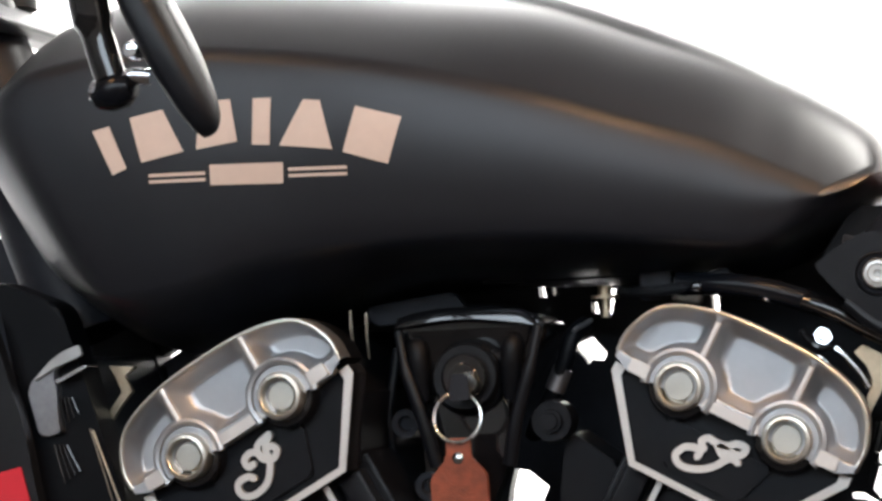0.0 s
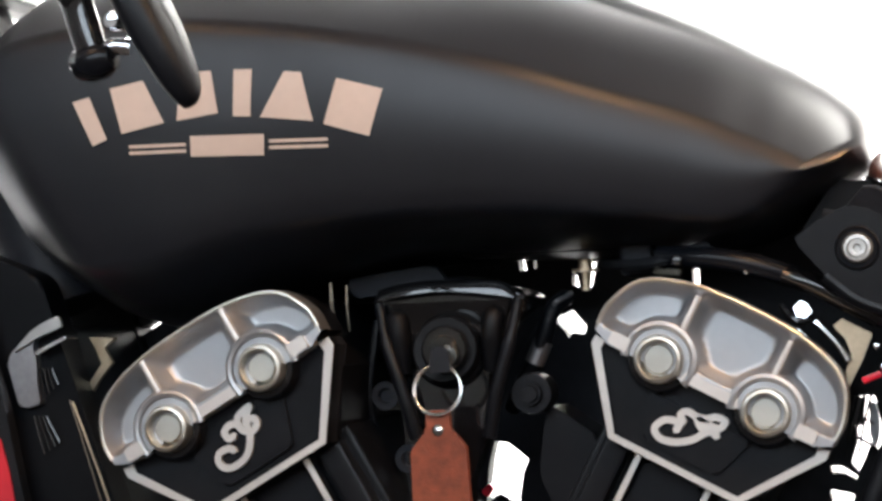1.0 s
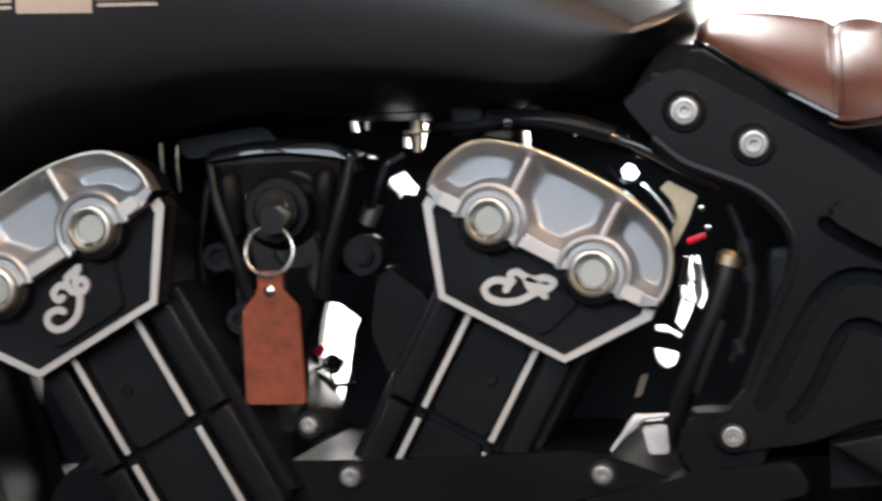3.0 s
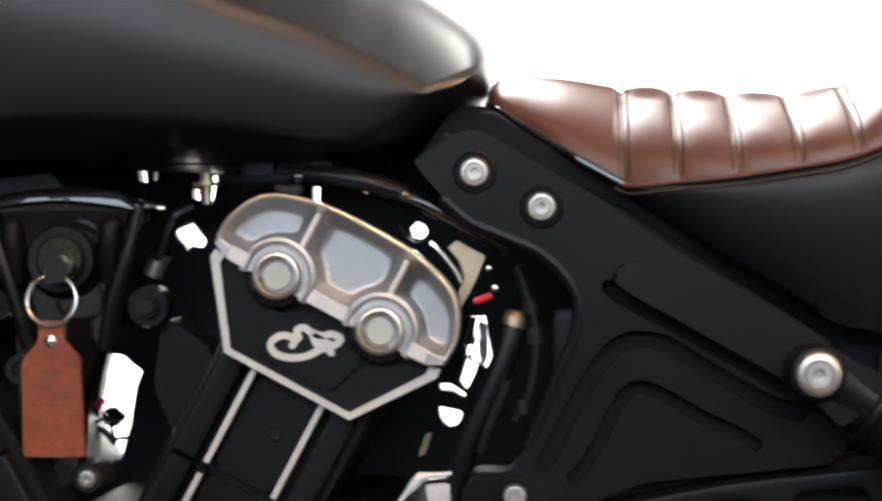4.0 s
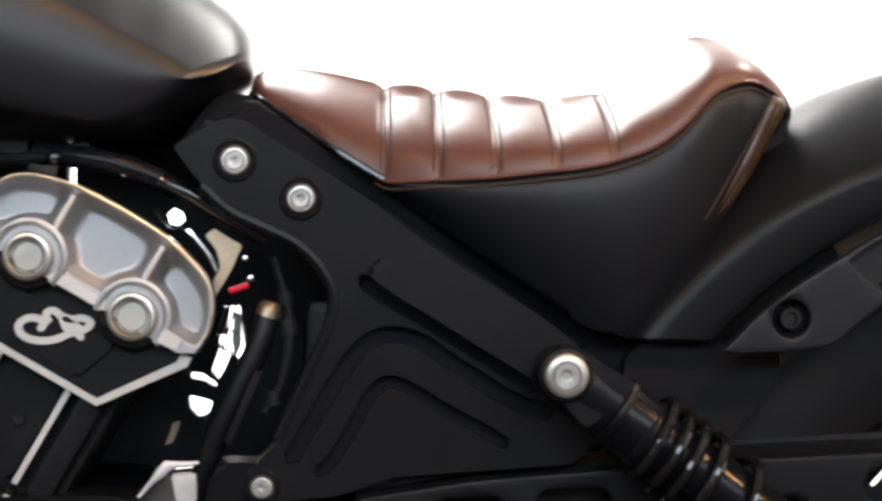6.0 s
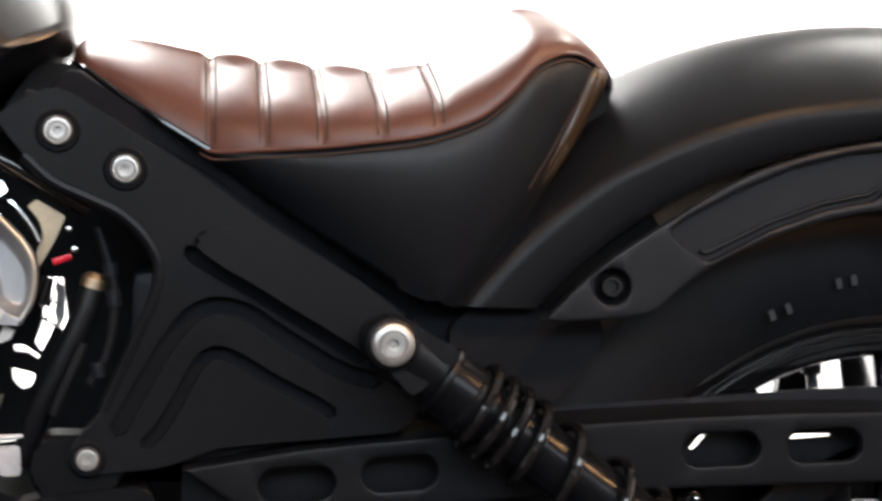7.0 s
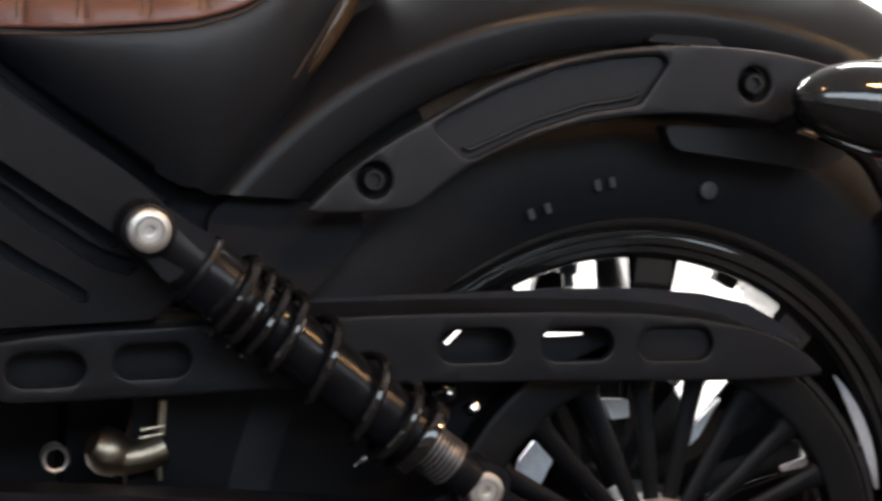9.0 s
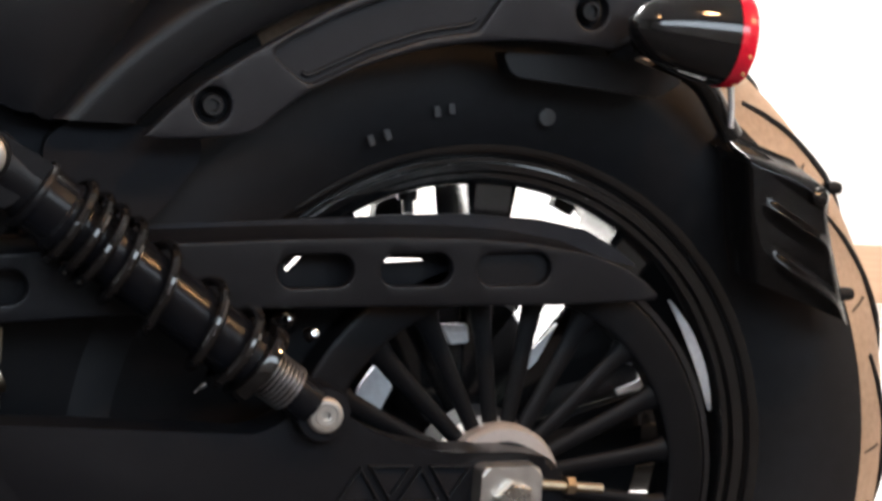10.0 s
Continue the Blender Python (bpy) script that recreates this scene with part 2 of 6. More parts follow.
def block(cx, cy, cz, sx, sy, sz, bevel=0.003, turn=0.0):
    """A block with rounded edges, turned in the side plane by degrees."""
    bm = bmesh.new()
    bmesh.ops.create_cube(bm, size=1.0)
    bmesh.ops.transform(bm, matrix=Matrix.Translation((cx, cy, cz)) @ Matrix.Rotation(radians(turn), 4, "Y") @ Matrix.Diagonal((sx, sy, sz, 1)), verts=bm.verts)
    bmesh.ops.bevel(bm, geom=list(bm.edges), offset=bevel, segments=2, profile=0.5, affect="EDGES", clamp_overlap=True)
    return bm


def bolt(x, z, y, r, parent, mat=None, name="bolt", label="", cup=None):
    """A socket screw whose head faces the side, in a dark washer ring."""
    head = part(name, lathe([(0, 0.0010), (r * 0.20, 0.0010), (r * 0.23, 0.0028), (r * 0.28, 0.0031), (r * 0.55, 0.0031), (r * 0.60, 0.0023), (r * 0.65, 0.0034), (r * 0.84, 0.0032), (r * 0.96, 0.0020), (r, 0.0), (r, -0.008)], (x, y, z), seg=28), mat or BOLT, parent, label or "bright steel socket screw")
    if cup:
        part("washer", lathe([(r, -0.0004), (cup * 0.98, -0.0004), (cup, -0.004), (cup, -0.01)], (x, y, z), seg=28), NIGHT, parent)
        part("washer_rim", lathe([(cup * 0.97, -0.004), (cup * 0.99, 0.0003), (cup * 1.03, 0.0010), (cup * 1.09, 0.0006), (cup * 1.12, -0.0006), (cup * 1.12, -0.004)], (x, y, z), seg=32), FRAME, parent)
    return head


def stroke(path, w, taper=False):
    """The outline of a band of width w along a path, with rounded ends."""
    pts = [Vector(p) for p in path]
    left, right = [], []
    for i, p in enumerate(pts):
        d = (pts[min(i + 1, len(pts) - 1)] - pts[max(i - 1, 0)]).normalized()
        n = Vector((-d.y, d.x)) * w / 2
        left.append(p + n)
        right.append(p - n)
    d0, d1 = (pts[0] - pts[1]).normalized() * w * 0.4, (pts[-1] - pts[-2]).normalized() * w * 0.4
    return left + [pts[-1] + d1] + list(reversed(right)) + [pts[0] + d0]


# ---- room ----
def slab(name, x0, x1, y0, y1, z0, z1, mat, label, category):
    bm = bmesh.new()
    bmesh.ops.create_cube(bm, size=1.0)
    bmesh.ops.transform(bm, matrix=Matrix.Translation(((x0 + x1) / 2, (y0 + y1) / 2, (z0 + z1) / 2)) @ Matrix.Diagonal((x1 - x0, y1 - y0, z1 - z0, 1)), verts=bm.verts)
    return tagged(part(name, bm, mat), label, category, kind="structure")


FLOOR_Z = -0.0245
slab("floor", -5.0, 4.0, -3.5, 3.6, -0.12, FLOOR_Z, FLOOR, "glossy light grey showroom floor", "floor")
slab("carpet", -4.6, 3.6, -3.45, 0.66, FLOOR_Z, FLOOR_Z + 0.006, CARPET, "dark grey carpet under the motorcycle", "carpet")
slab("wall_back", -5.0, 4.0, 3.6, 3.75, FLOOR_Z, 3.0, WALL, "bright white painted showroom wall", "wall")
slab("baseboard", 1.95, 4.0, 3.585, 3.6, FLOOR_Z, 0.150, SKIRT, "tan wooden skirting board along the white wall", "baseboard")
slab("wall_front", -5.0, 4.0, -3.65, -3.5, FLOOR_Z, 3.0, GREYWALL, "plain grey painted wall", "wall")
slab("wall_left", -5.15, -5.0, -3.65, 3.75, FLOOR_Z, 3.0, GREYWALL, "plain grey painted side wall", "wall")
slab("wall_right", 4.0, 4.15, -3.65, 3.75, FLOOR_Z, 3.0, WALL, "plain white painted side wall", "wall")
slab("ceiling", -5.15, 4.15, -3.65, 3.75, 3.0, 3.1, CEIL, "plain dark grey ceiling", "ceiling")

# ---- motorcycle ----
BIKE = new("motorcycle")
tagged(BIKE, "matt black cruiser motorcycle with a brown leather seat", "motorcycle")
AXLE = (0.0, 0.315)

# fuel tank: x, half width, top, shoulder, belly, keel
TANK = [
    (-1.165, 0.020, 0.800, 0.766, 0.690, 0.675),
    (-1.150, 0.062, 0.805, 0.764, 0.672, 0.650),
    (-1.125, 0.104, 0.818, 0.763, 0.655, 0.625),
    (-1.100, 0.134, 0.832, 0.766, 0.645, 0.605),
    (-1.084, 0.1465, 0.839, 0.773, 0.641, 0.600),
    (-1.060, 0.1500, 0.849, 0.783, 0.640, 0.600),
    (-0.980, 0.1540, 0.861, 0.789, 0.646, 0.606),
    (-0.900, 0.1545, 0.862, 0.781, 0.659, 0.620),
    (-0.820, 0.1515, 0.847, 0.767, 0.664, 0.638),
    (-0.740, 0.1430, 0.830, 0.746, 0.6635, 0.637),
    (-0.670, 0.1290, 0.8005, 0.7225, 0.6575, 0.637),
    (-0.640, 0.1210, 0.7865, 0.7125, 0.6530, 0.637),
    (-0.618, 0.1155, 0.7750, 0.7035, 0.6515, 0.639),
    (-0.598, 0.1100, 0.7640, 0.6935, 0.6560, 0.644),
    (-0.585, 0.1065, 0.7565, 0.6875, 0.6640, 0.650),
    (-0.576, 0.1035, 0.7510, 0.6830, 0.6705, 0.655),
    (-0.567, 0.1005, 0.7450, 0.6790, 0.6768, 0.661),
    (-0.5570, 0.0968, 0.7381, 0.6838, 0.6818, 0.667),
    (-0.5480, 0.0930, 0.7311, 0.6890, 0.6870, 0.673),
    (-0.5420, 0.0898, 0.7254, 0.6925, 0.6903, 0.678),
    (-0.5375, 0.0850, 0.7195, 0.6952, 0.6927, 0.682),
    (-0.5348, 0.0765, 0.7137, 0.6966, 0.6942, 0.686),
    (-0.5335, 0.0590, 0.7078, 0.6978, 0.6953, 0.690),
]


def tank_section(x):
    """Half of the tank's section: crown, crease, side, rolled lower edge, keel; the rising underside trims the crown at the tail."""
    w, zt, zs, zb, zk = interp(TANK, x)
    pts = []
    low = zs if x < -0.598 else 0.6935 - 0.475 * (x + 0.598)
    zs = low if x < -0.567 else max(zs, low)
    rise = zt - low
    spine = 0.0035 * min(1.0, max(0.0, (-0.60 - x) / 0.08)) * min(1.0, max(0.0, (x + 1.05) / 0.1))
    tail = min(1.0, max(0.0, (x + 0.70) / 0.15))
    tail = tail * tail * (3 - 2 * tail)
    soft = min(0.0035, 0.3 * (zs - zb))
    p1, p2, p3 = ((0.42 + 0.04 * tail) * w, zt), ((0.72 + 0.01 * tail) * w, low + (0.56 + 0.06 * tail) * rise), (w * 0.988, low + 0.0035)

    def crown(t):
        k0, k1, k2, k3 = (1 - t) ** 3, 3 * t * (1 - t) ** 2, 3 * t * t * (1 - t), t ** 3
        return k1 * p1[0] + k2 * p2[0] + k3 * p3[0], k0 * zt + k1 * p1[1] + k2 * p2[1] + k3 * p3[1]

    last = 1.0
    if zs > low:
        first = 0.0
        for _ in range(30):
            half = (first + last) / 2
            first, last = (half, last) if crown(half)[1] > zs + 0.0035 else (first, half)
    for i in range(27):
        y, z = crown(last * i / 26)
        g = min(1.0, max(0.0, (0.46 * w - y) / (0.08 * w)))
        pts.append((y, z + spine * g * g * (3 - 2 * g)))
    w = pts[-1][0] / 0.988
    for i in range(9):
        t = i / 8
        pts.append((w * (1.004 + 0.03 * math.sin(math.pi * t) * min(1.0, (zs - zb) / 0.05) - 0.02 * t), (zs - soft) * (1 - t) + (zb + soft) * t))
    for a, b in ((0.955, 0.06), (0.90, 0.20), (0.78, 0.50), (0.60, 0.80), (0.30, 0.96), (0.0, 1.0)):
        pts.append((w * a, zb + (zk - zb) * b))
    return pts


def tank_side(x, z):
    """Half width of the tank's side at x, z."""
    w, zt, zs, zb, zk = interp(TANK, x)
    t = min(1, max(0, (zs - 0.003 - z) / (zs - zb - 0.008)))
    return w * (1.004 + 0.03 * math.sin(math.pi * t) - 0.02 * t)


def tank_mesh():
    rows = []
    n = 120
    for i in range(n + 1):
        u = i / n
        x = -1.165 + (1.165 - 0.5335) * (1 - (1 - u) ** 1.5)
        s = tank_section(x)
        k = min(1.0, max(0.0, (-0.90 - x) / 0.18))
        k = k * k * (3 - 2 * k) * 0.6
        s = [(x + k * max(0.0, 0.751 - z), y, z) for y, z in s]
        rows.append([(a, -y, z) for a, y, z in s] + [(a, y, z) for a, y, z in reversed(s[1:-1])])
    bm = grid(rows, wrap=True)
    bm.verts.ensure_lookup_table()
    k = len(rows[0])
    bm.faces.new([bm.verts[i] for i in range(k)])
    bm.faces.new([bm.verts[n * k + i] for i in range(k)])
    return bm


tank = part("fuel_tank", tank_mesh(), MATT, BIKE, "matt black teardrop fuel tank", sharp=1.2)


def tail_chamfer():
    """The flat added to the tank's lower tail edge for its highlight, a long lens in outline."""
    a, b = [Vector((x, -tank_section(x)[26][0], tank_section(x)[26][1] - 0.0055)) for x in (-0.5710, -0.5405)]
    b.y = a.y + 0.0170
    # Normal halfway between camera and warm lamp, so the flat shines.
    n = Vector((0.21, -0.905, 0.362)).normalized()
    c = n.cross(b - a).normalized()
    rows = []
    for i in range(25):
        u = i / 24
        h = 0.0031 * math.sin(math.pi * u) ** 0.7 + 0.0002
        p = a.lerp(b, u) + n * (0.0016 + 0.0014 * math.sin(math.pi * u) - 0.0016 * u)
        top = [p + c * h * k - n * 0.16 * h * k * k for k in (-1, -0.6, -0.2, 0.2, 0.6, 1)]
        rows.append([top[0] - n * 0.005] + top + [top[-1] - n * 0.005])
    return grid(rows)


part("tail_edge", tail_chamfer(), GLINT, tank, "glossy flat added for the tail edge's highlight", sharp=0.7)


def decal(name, quad, parent):
    """A thin raised plain shape on the tank's side, corners (x, z) clockwise from the upper left."""
    a, b, c, d = [Vector(p) for p in quad]
    rows_f = []
    for i in range(5):
        v = i / 4
        l, r = a.lerp(d, v), b.lerp(c, v)
        rows_f.append([(p.x, -tank_side(p.x, p.y) - 0.0009, p.y) for p in [l.lerp(r, u / 4) for u in range(5)]])
    return part(name, grid(rows_f), CREAM, parent, "cream plain decal shape")


# decal shapes in an arch
decal("decal", [(-1.0147, 0.7445), (-1.0028, 0.7468), (-0.9909, 0.7192), (-1.0011, 0.7156)], tank)
decal("decal", [(-0.9883, 0.7510), (-0.9654, 0.7545), (-0.9514, 0.7270), (-0.9807, 0.7220)], tank)
decal("decal", [(-0.9400, 0.7574), (-0.9196, 0.7572), (-0.9153, 0.7305), (-0.9430, 0.7275)], tank)
decal("decal", [(-0.9046, 0.7567), (-0.8927, 0.7561), (-0.8942, 0.7269), (-0.9057, 0.7278)], tank)
decal("decal", [(-0.8721, 0.7534), (-0.8612, 0.7521), (-0.8541, 0.7215), (-0.8880, 0.7261)], tank)
decal("decal", [(-0.8389, 0.7469), (-0.8102, 0.7384), (-0.8196, 0.7101), (-0.8476, 0.7193)], tank)
decal("decal_bar", [(-0.9345, 0.7175), (-0.8860, 0.7157), (-0.8866, 0.7027), (-0.9345, 0.7048)], tank)
for zc in (0.7131, 0.7092):
    decal("decal_line", [(-0.9760, zc + 0.0014), (-0.9375, zc + 0.0004), (-0.9375, zc - 0.0016), (-0.9760, zc - 0.0006)], tank)
    decal("decal_line", [(-0.8830, zc - 0.0010), (-0.8455, zc - 0.0022), (-0.8455, zc - 0.0042), (-0.8830, zc - 0.0030)], tank)


# ---- engine ----


# middle of the caps, size, slope and depth of each head
HEADS = {-1: (-0.9233, 0.5557, 1.040, 29.3, -0.020), 1: (-0.6246, 0.5530, 1.008, 28.4, 0.015)}


def head_local(sign):
    """Side-plane frame of one cylinder head: origin between its caps, its axis leaning outwards."""
    cx, cz, size, slope, _ = HEADS[sign]
    co, si = size * math.cos(radians(slope)), size * math.sin(radians(slope))

    def at(u, v):
        return (cx + sign * (co * u + si * v), cz - si * u + co * v)
    return at


def cylinder(sign):
    at = head_local(sign)
    head = part("cylinder_head", join(
        plate([at(u, v) for u, v in ((-0.070, -0.02), (-0.06, 0.03), (-0.03, 0.042), (0.03, 0.042), (0.06, 0.03), (0.070, -0.02), (0.045, -0.055), (-0.045, -0.055))], -0.112, 0.10, 0.004)), DEEP, BIKE, "black cast cylinder head")
    top = 0.91 if sign < 0 else 1.0
    arch = curve_pts([(u, v * top) for u, v in ((-0.0775, 0.0), (-0.0765, 0.018), (-0.064, 0.0385), (-0.036, 0.0490), (0.0, 0.0515), (0.036, 0.0490), (0.064, 0.0385), (0.0765, 0.018), (0.0775, 0.0))], 12)
    low = [(0.066, -0.007), (0.048, -0.004), (0.020, -0.004), (-0.020, -0.004), (-0.048, -0.004), (-0.066, -0.007)]
    rows = []
    for i, p in enumerate(arch):
        base = Vector((p[0] * 0.86, -0.0055))
        row = []
        for j in range(91):
            t = j / 90
            q = base.lerp(Vector(p), t)
            row.append((q, (Vector(p) - q).length))
        rows.append(row)

    def step(a, b, v):
        v = min(1.0, max(0.0, (v - a) / (b - a)))
        return v * v * (3 - 2 * v)

    def height(q, edge):
        rib = min(abs(q.x - 0.0295), abs(q.x + 0.0295))
        cap = min((q - Vector((s * 0.0345, 0))).length for s in (-1, 1))
        wall = -0.0035 * math.log(sum(math.exp(-max(-0.02, d) / 0.0035) for d in (edge - 0.0022, (rib - 0.0016) * 1.5, (q.y - 0.0030) * 1.5, (cap - 0.0200) * 1.5)))
        return -0.0165 * step(-0.0010, 0.0085, wall) - 0.014 * (1 - step(-0.0015, 0.0022, edge)) ** 2

    surf = [[(*at(q.x, q.y), height(q, d)) for q, d in row] for row in rows]
    skin = [[(x, -0.139 - h, z) for x, z, h in row] + [(row[-1][0], -0.1215, row[-1][1])] for row in surf]
    cover = part("head_cover", grid(skin), ALU, head, "bright machined aluminium cover", sharp=1.3)
    part("cover_base", plate([at(p[0] * 0.985, p[1] * 0.985) for p in arch[::3]], -0.1220, -0.095, 0), DEEP, head, "black base of the cover")
    # Brighter bead added where the cover's rounded edge would shine.
    part("rim_highlight", tube([(a, -0.1382, b) for a, b in [at(p[0] * 0.984, p[1] * 0.974) for p in arch[2:-2]]], 0.0015, 8), CAPS, head, "brighter bead added for the rim's highlight")
    for s in (-1, 1):
        part("cover_rib", plate([at(*p) for p in ((s * 0.0272, 0.0195), (s * 0.0318, 0.0195), (s * 0.0314, 0.0435), (s * 0.0276, 0.0435))], -0.1405, -0.125, 0.0016), EDGE, head)
        part("cover_rib", plate([at(*p) for p in rounded([(s * 0.054, -0.0055), (s * 0.0665, -0.0045), (s * 0.066, 0.0035), (s * 0.054, 0.0035)], 0.001)], -0.1415, -0.12, 0.0015), EDGE, head)
        x, z = at(s * 0.0345, 0.0)
        arc = [at(s * 0.0345 + 0.0205 * math.cos(k), 0.0205 * math.sin(k)) for k in [-0.35 + (math.pi + 0.7) * j / 30 for j in range(31)]]
        part("cap_boss", tube([(a, -0.1385, b) for a, b in arc], 0.0028, 8), ALU, head)
        part("dark_collar", lathe([(0.0150, 0.0035), (0.0185, 0.003), (0.0205, -0.002), (0.0205, -0.02)], (x, -0.1340, z), seg=40), GLOSS, head)
        part("round_cap", lathe([(0, 0.0015), (0.0082, 0.0015), (0.0088, 0.0008), (0.0092, -0.0060), (0.0105, -0.0060), (0.0110, 0.0060), (0.0118, 0.0068), (0.0136, 0.0062), (0.0148, 0.0035), (0.0148, -0.01)], (x, -0.1390, z), seg=40), CAPS, head, "bright round aluminium cap")
    part("cover_rib", plate([at(*p) for p in rounded([(-0.0190, -0.0055), (0.0190, -0.0055), (0.0165, 0.0008), (-0.0165, 0.0008)], 0.001)], -0.1405, -0.12, 0.0015), EDGE, head)
    edge = [(-0.0760, -0.0040), (-0.0765, -0.0100), (-0.0425, -0.0565), (0.0425, -0.0565), (0.0765, -0.0100), (0.0760, -0.0040)]
    inner = [(0.0690, -0.0050), (0.0700, -0.0105), (0.0404, -0.0526), (-0.0404, -0.0526), (-0.0700, -0.0105), (-0.0690, -0.0050)]
    # lower shield with a milled edge
    shield = [(-0.0735, -0.0085), (-0.064, -0.009), (-0.05, -0.006), (0.05, -0.006), (0.064, -0.009), (0.0735, -0.0085), (0.0415, -0.0553), (-0.0415, -0.0553)]
    part("shield", plate([at(*p) for p in shield], -0.127, -0.105, 0.001), SATIN, head, "black shield plate")
    part("shield_body", plate([at(*p) for p in [(-0.0760, -0.0040), (-0.0765, -0.0100), (-0.0425, -0.0565), (0.0425, -0.0565), (0.0765, -0.0100), (0.0760, -0.0040)]], -0.1262, -0.106, 0), NIGHT, head)
    part("edge_body", plate([at(*p) for p in edge + inner], -0.1293, -0.120, 0), NIGHT, head)
    part("milled_edge", plate([at(*p) for p in edge + inner], -0.1305, -0.1294, 0.0003), EDGE, head, "milled bright edge line")
    facet = [(-0.034, -0.020), (0.034, -0.020), (0.024, -0.0475), (-0.024, -0.0475)]
    part("shield_panel", plate([at(*p) for p in rounded(facet, 0.003)], -0.130, -0.12, 0.002), SATIN, head)
    # barrel below
    x, z = at(0.006, -0.088)
    part("panel_screw", lathe([(0, 0.001), (0.0016, 0.001), (0.002, 0.0025), (0.0034, 0.0025), (0.004, 0.0)], (x, -0.112, z), seg=14), GLOSS, head)
    part("cylinder_barrel", plate([at(u, v) for u, v in ((-0.052, -0.05), (0.052, -0.05), (0.052, -0.19), (-0.052, -0.19))], -0.105, 0.09, 0.004), FRAME, head, "black cylinder barrel")
    for k in range(2):
        v0 = -0.060 - k * 0.068
        part("barrel_panel", plate([at(u, v) for u, v in rounded([(-0.019, v0), (0.019, v0), (0.019, v0 - 0.062), (-0.019, v0 - 0.062)], 0.003)], -0.112, -0.10, 0.002), FRAME, head)
        for s in (-1, 1):
            part("milled_fin", plate([at(u, v) for u, v in ((s * 0.0211, v0 + (0.005 if k == 0 else -0.001)), (s * 0.0249, v0 + (0.005 if k == 0 else -0.001)), (s * 0.0249, v0 - 0.0615), (s * 0.0211, v0 - 0.0615))], -0.1195, -0.1184, 0.0003), EDGE, head, "milled bright fin edge")
            part("fin_body", plate([at(u, v) for u, v in ((s * 0.0211, v0 + 0.002), (s * 0.0249, v0 + 0.002), (s * 0.0249, v0 - 0.0615), (s * 0.0211, v0 - 0.0615))], -0.1183, -0.10, 0), NIGHT, head)
            part("barrel_rail", plate([at(u, v) for u, v in ((s * 0.030, v0 + 0.002), (s * 0.046, v0 + 0.002), (s * 0.046, v0 - 0.064), (s * 0.030, v0 - 0.064))], -0.118, -0.10, 0.003), FRAME, head)
    head.location.y = HEADS[sign][4]
    return head


heads = [cylinder(-1), cylinder(1)]


def emblem(pts_list, parent):
    bm = join(*[plate(stroke(curve_pts(p, 8), 0.0043), -0.1325 + 0.00012 * k, -0.1285, 0.0004, 1) for k, p in enumerate(pts_list)])
    part("emblem", bm, EDGE, parent, "plain milled scroll emblem")


emblem([[(-0.6482, 0.5270), (-0.6461, 0.5303), (-0.6494, 0.5330), (-0.6555, 0.5332), (-0.6607, 0.5289), (-0.6582, 0.5231), (-0.6498, 0.5203), (-0.6396, 0.5211), (-0.6311, 0.5250), (-0.6253, 0.5272)],
        [(-0.6434, 0.5316), (-0.6449, 0.5363), (-0.6408, 0.5382), (-0.6358, 0.5351), (-0.6302, 0.5333), (-0.6241, 0.5342), (-0.6188, 0.5314), (-0.6226, 0.5275), (-0.6286, 0.5299), (-0.6342, 0.5334)],
        [(-0.6358, 0.5351), (-0.6327, 0.5277), (-0.6267, 0.5252), (-0.6235, 0.5225)]], heads[1])
emblem([[(-0.9039, 0.5504), (-0.9070, 0.5419), (-0.9041, 0.5332), (-0.9060, 0.5212), (-0.9129, 0.5144), (-0.9210, 0.5125), (-0.9257, 0.5171), (-0.9240, 0.5222), (-0.9184, 0.5245), (-0.9144, 0.5231)],
        [(-0.9039, 0.5504), (-0.9119, 0.5434), (-0.9099, 0.5361), (-0.9026, 0.5349), (-0.8995, 0.5397), (-0.9023, 0.5428), (-0.9072, 0.5409)],
        [(-0.9099, 0.5378), (-0.9164, 0.5393), (-0.9210, 0.5346), (-0.9182, 0.5304), (-0.9145, 0.5324)]], heads[0])

crank = part("crankcase", join(
    plate(rounded([(-0.95, 0.40), (-0.92, 0.435), (-0.86, 0.425), (-0.70, 0.425), (-0.60, 0.43), (-0.52, 0.40), (-0.48, 0.30), (-0.56, 0.20), (-0.90, 0.18), (-0.98, 0.28)], 0.02), -0.11, 0.12, 0.008)), DEEP, BIKE, "black engine crankcase")
part("primary_cover", lathe([(0, 0.02), (0.06, 0.02), (0.085, 0.012), (0.095, 0.0), (0.095, -0.03)], (-0.80, -0.115, 0.30), seg=48), SATIN, crank, "round black engine cover")
for x, z, r in ((-0.818, 0.447, 0.0058), (-0.774, 0.447, 0.0058), (-0.860, 0.420, 0.0065), (-0.749, 0.415, 0.0065), (-0.594, 0.415, 0.0065)):
    part("boss", lathe([(0, 0.004), (0.008, 0.004), (0.010, 0.0), (0.011, -0.02)], (x, -0.108, z), seg=20), DARK, crank)
    bolt(x, z, -0.112, r, crank)

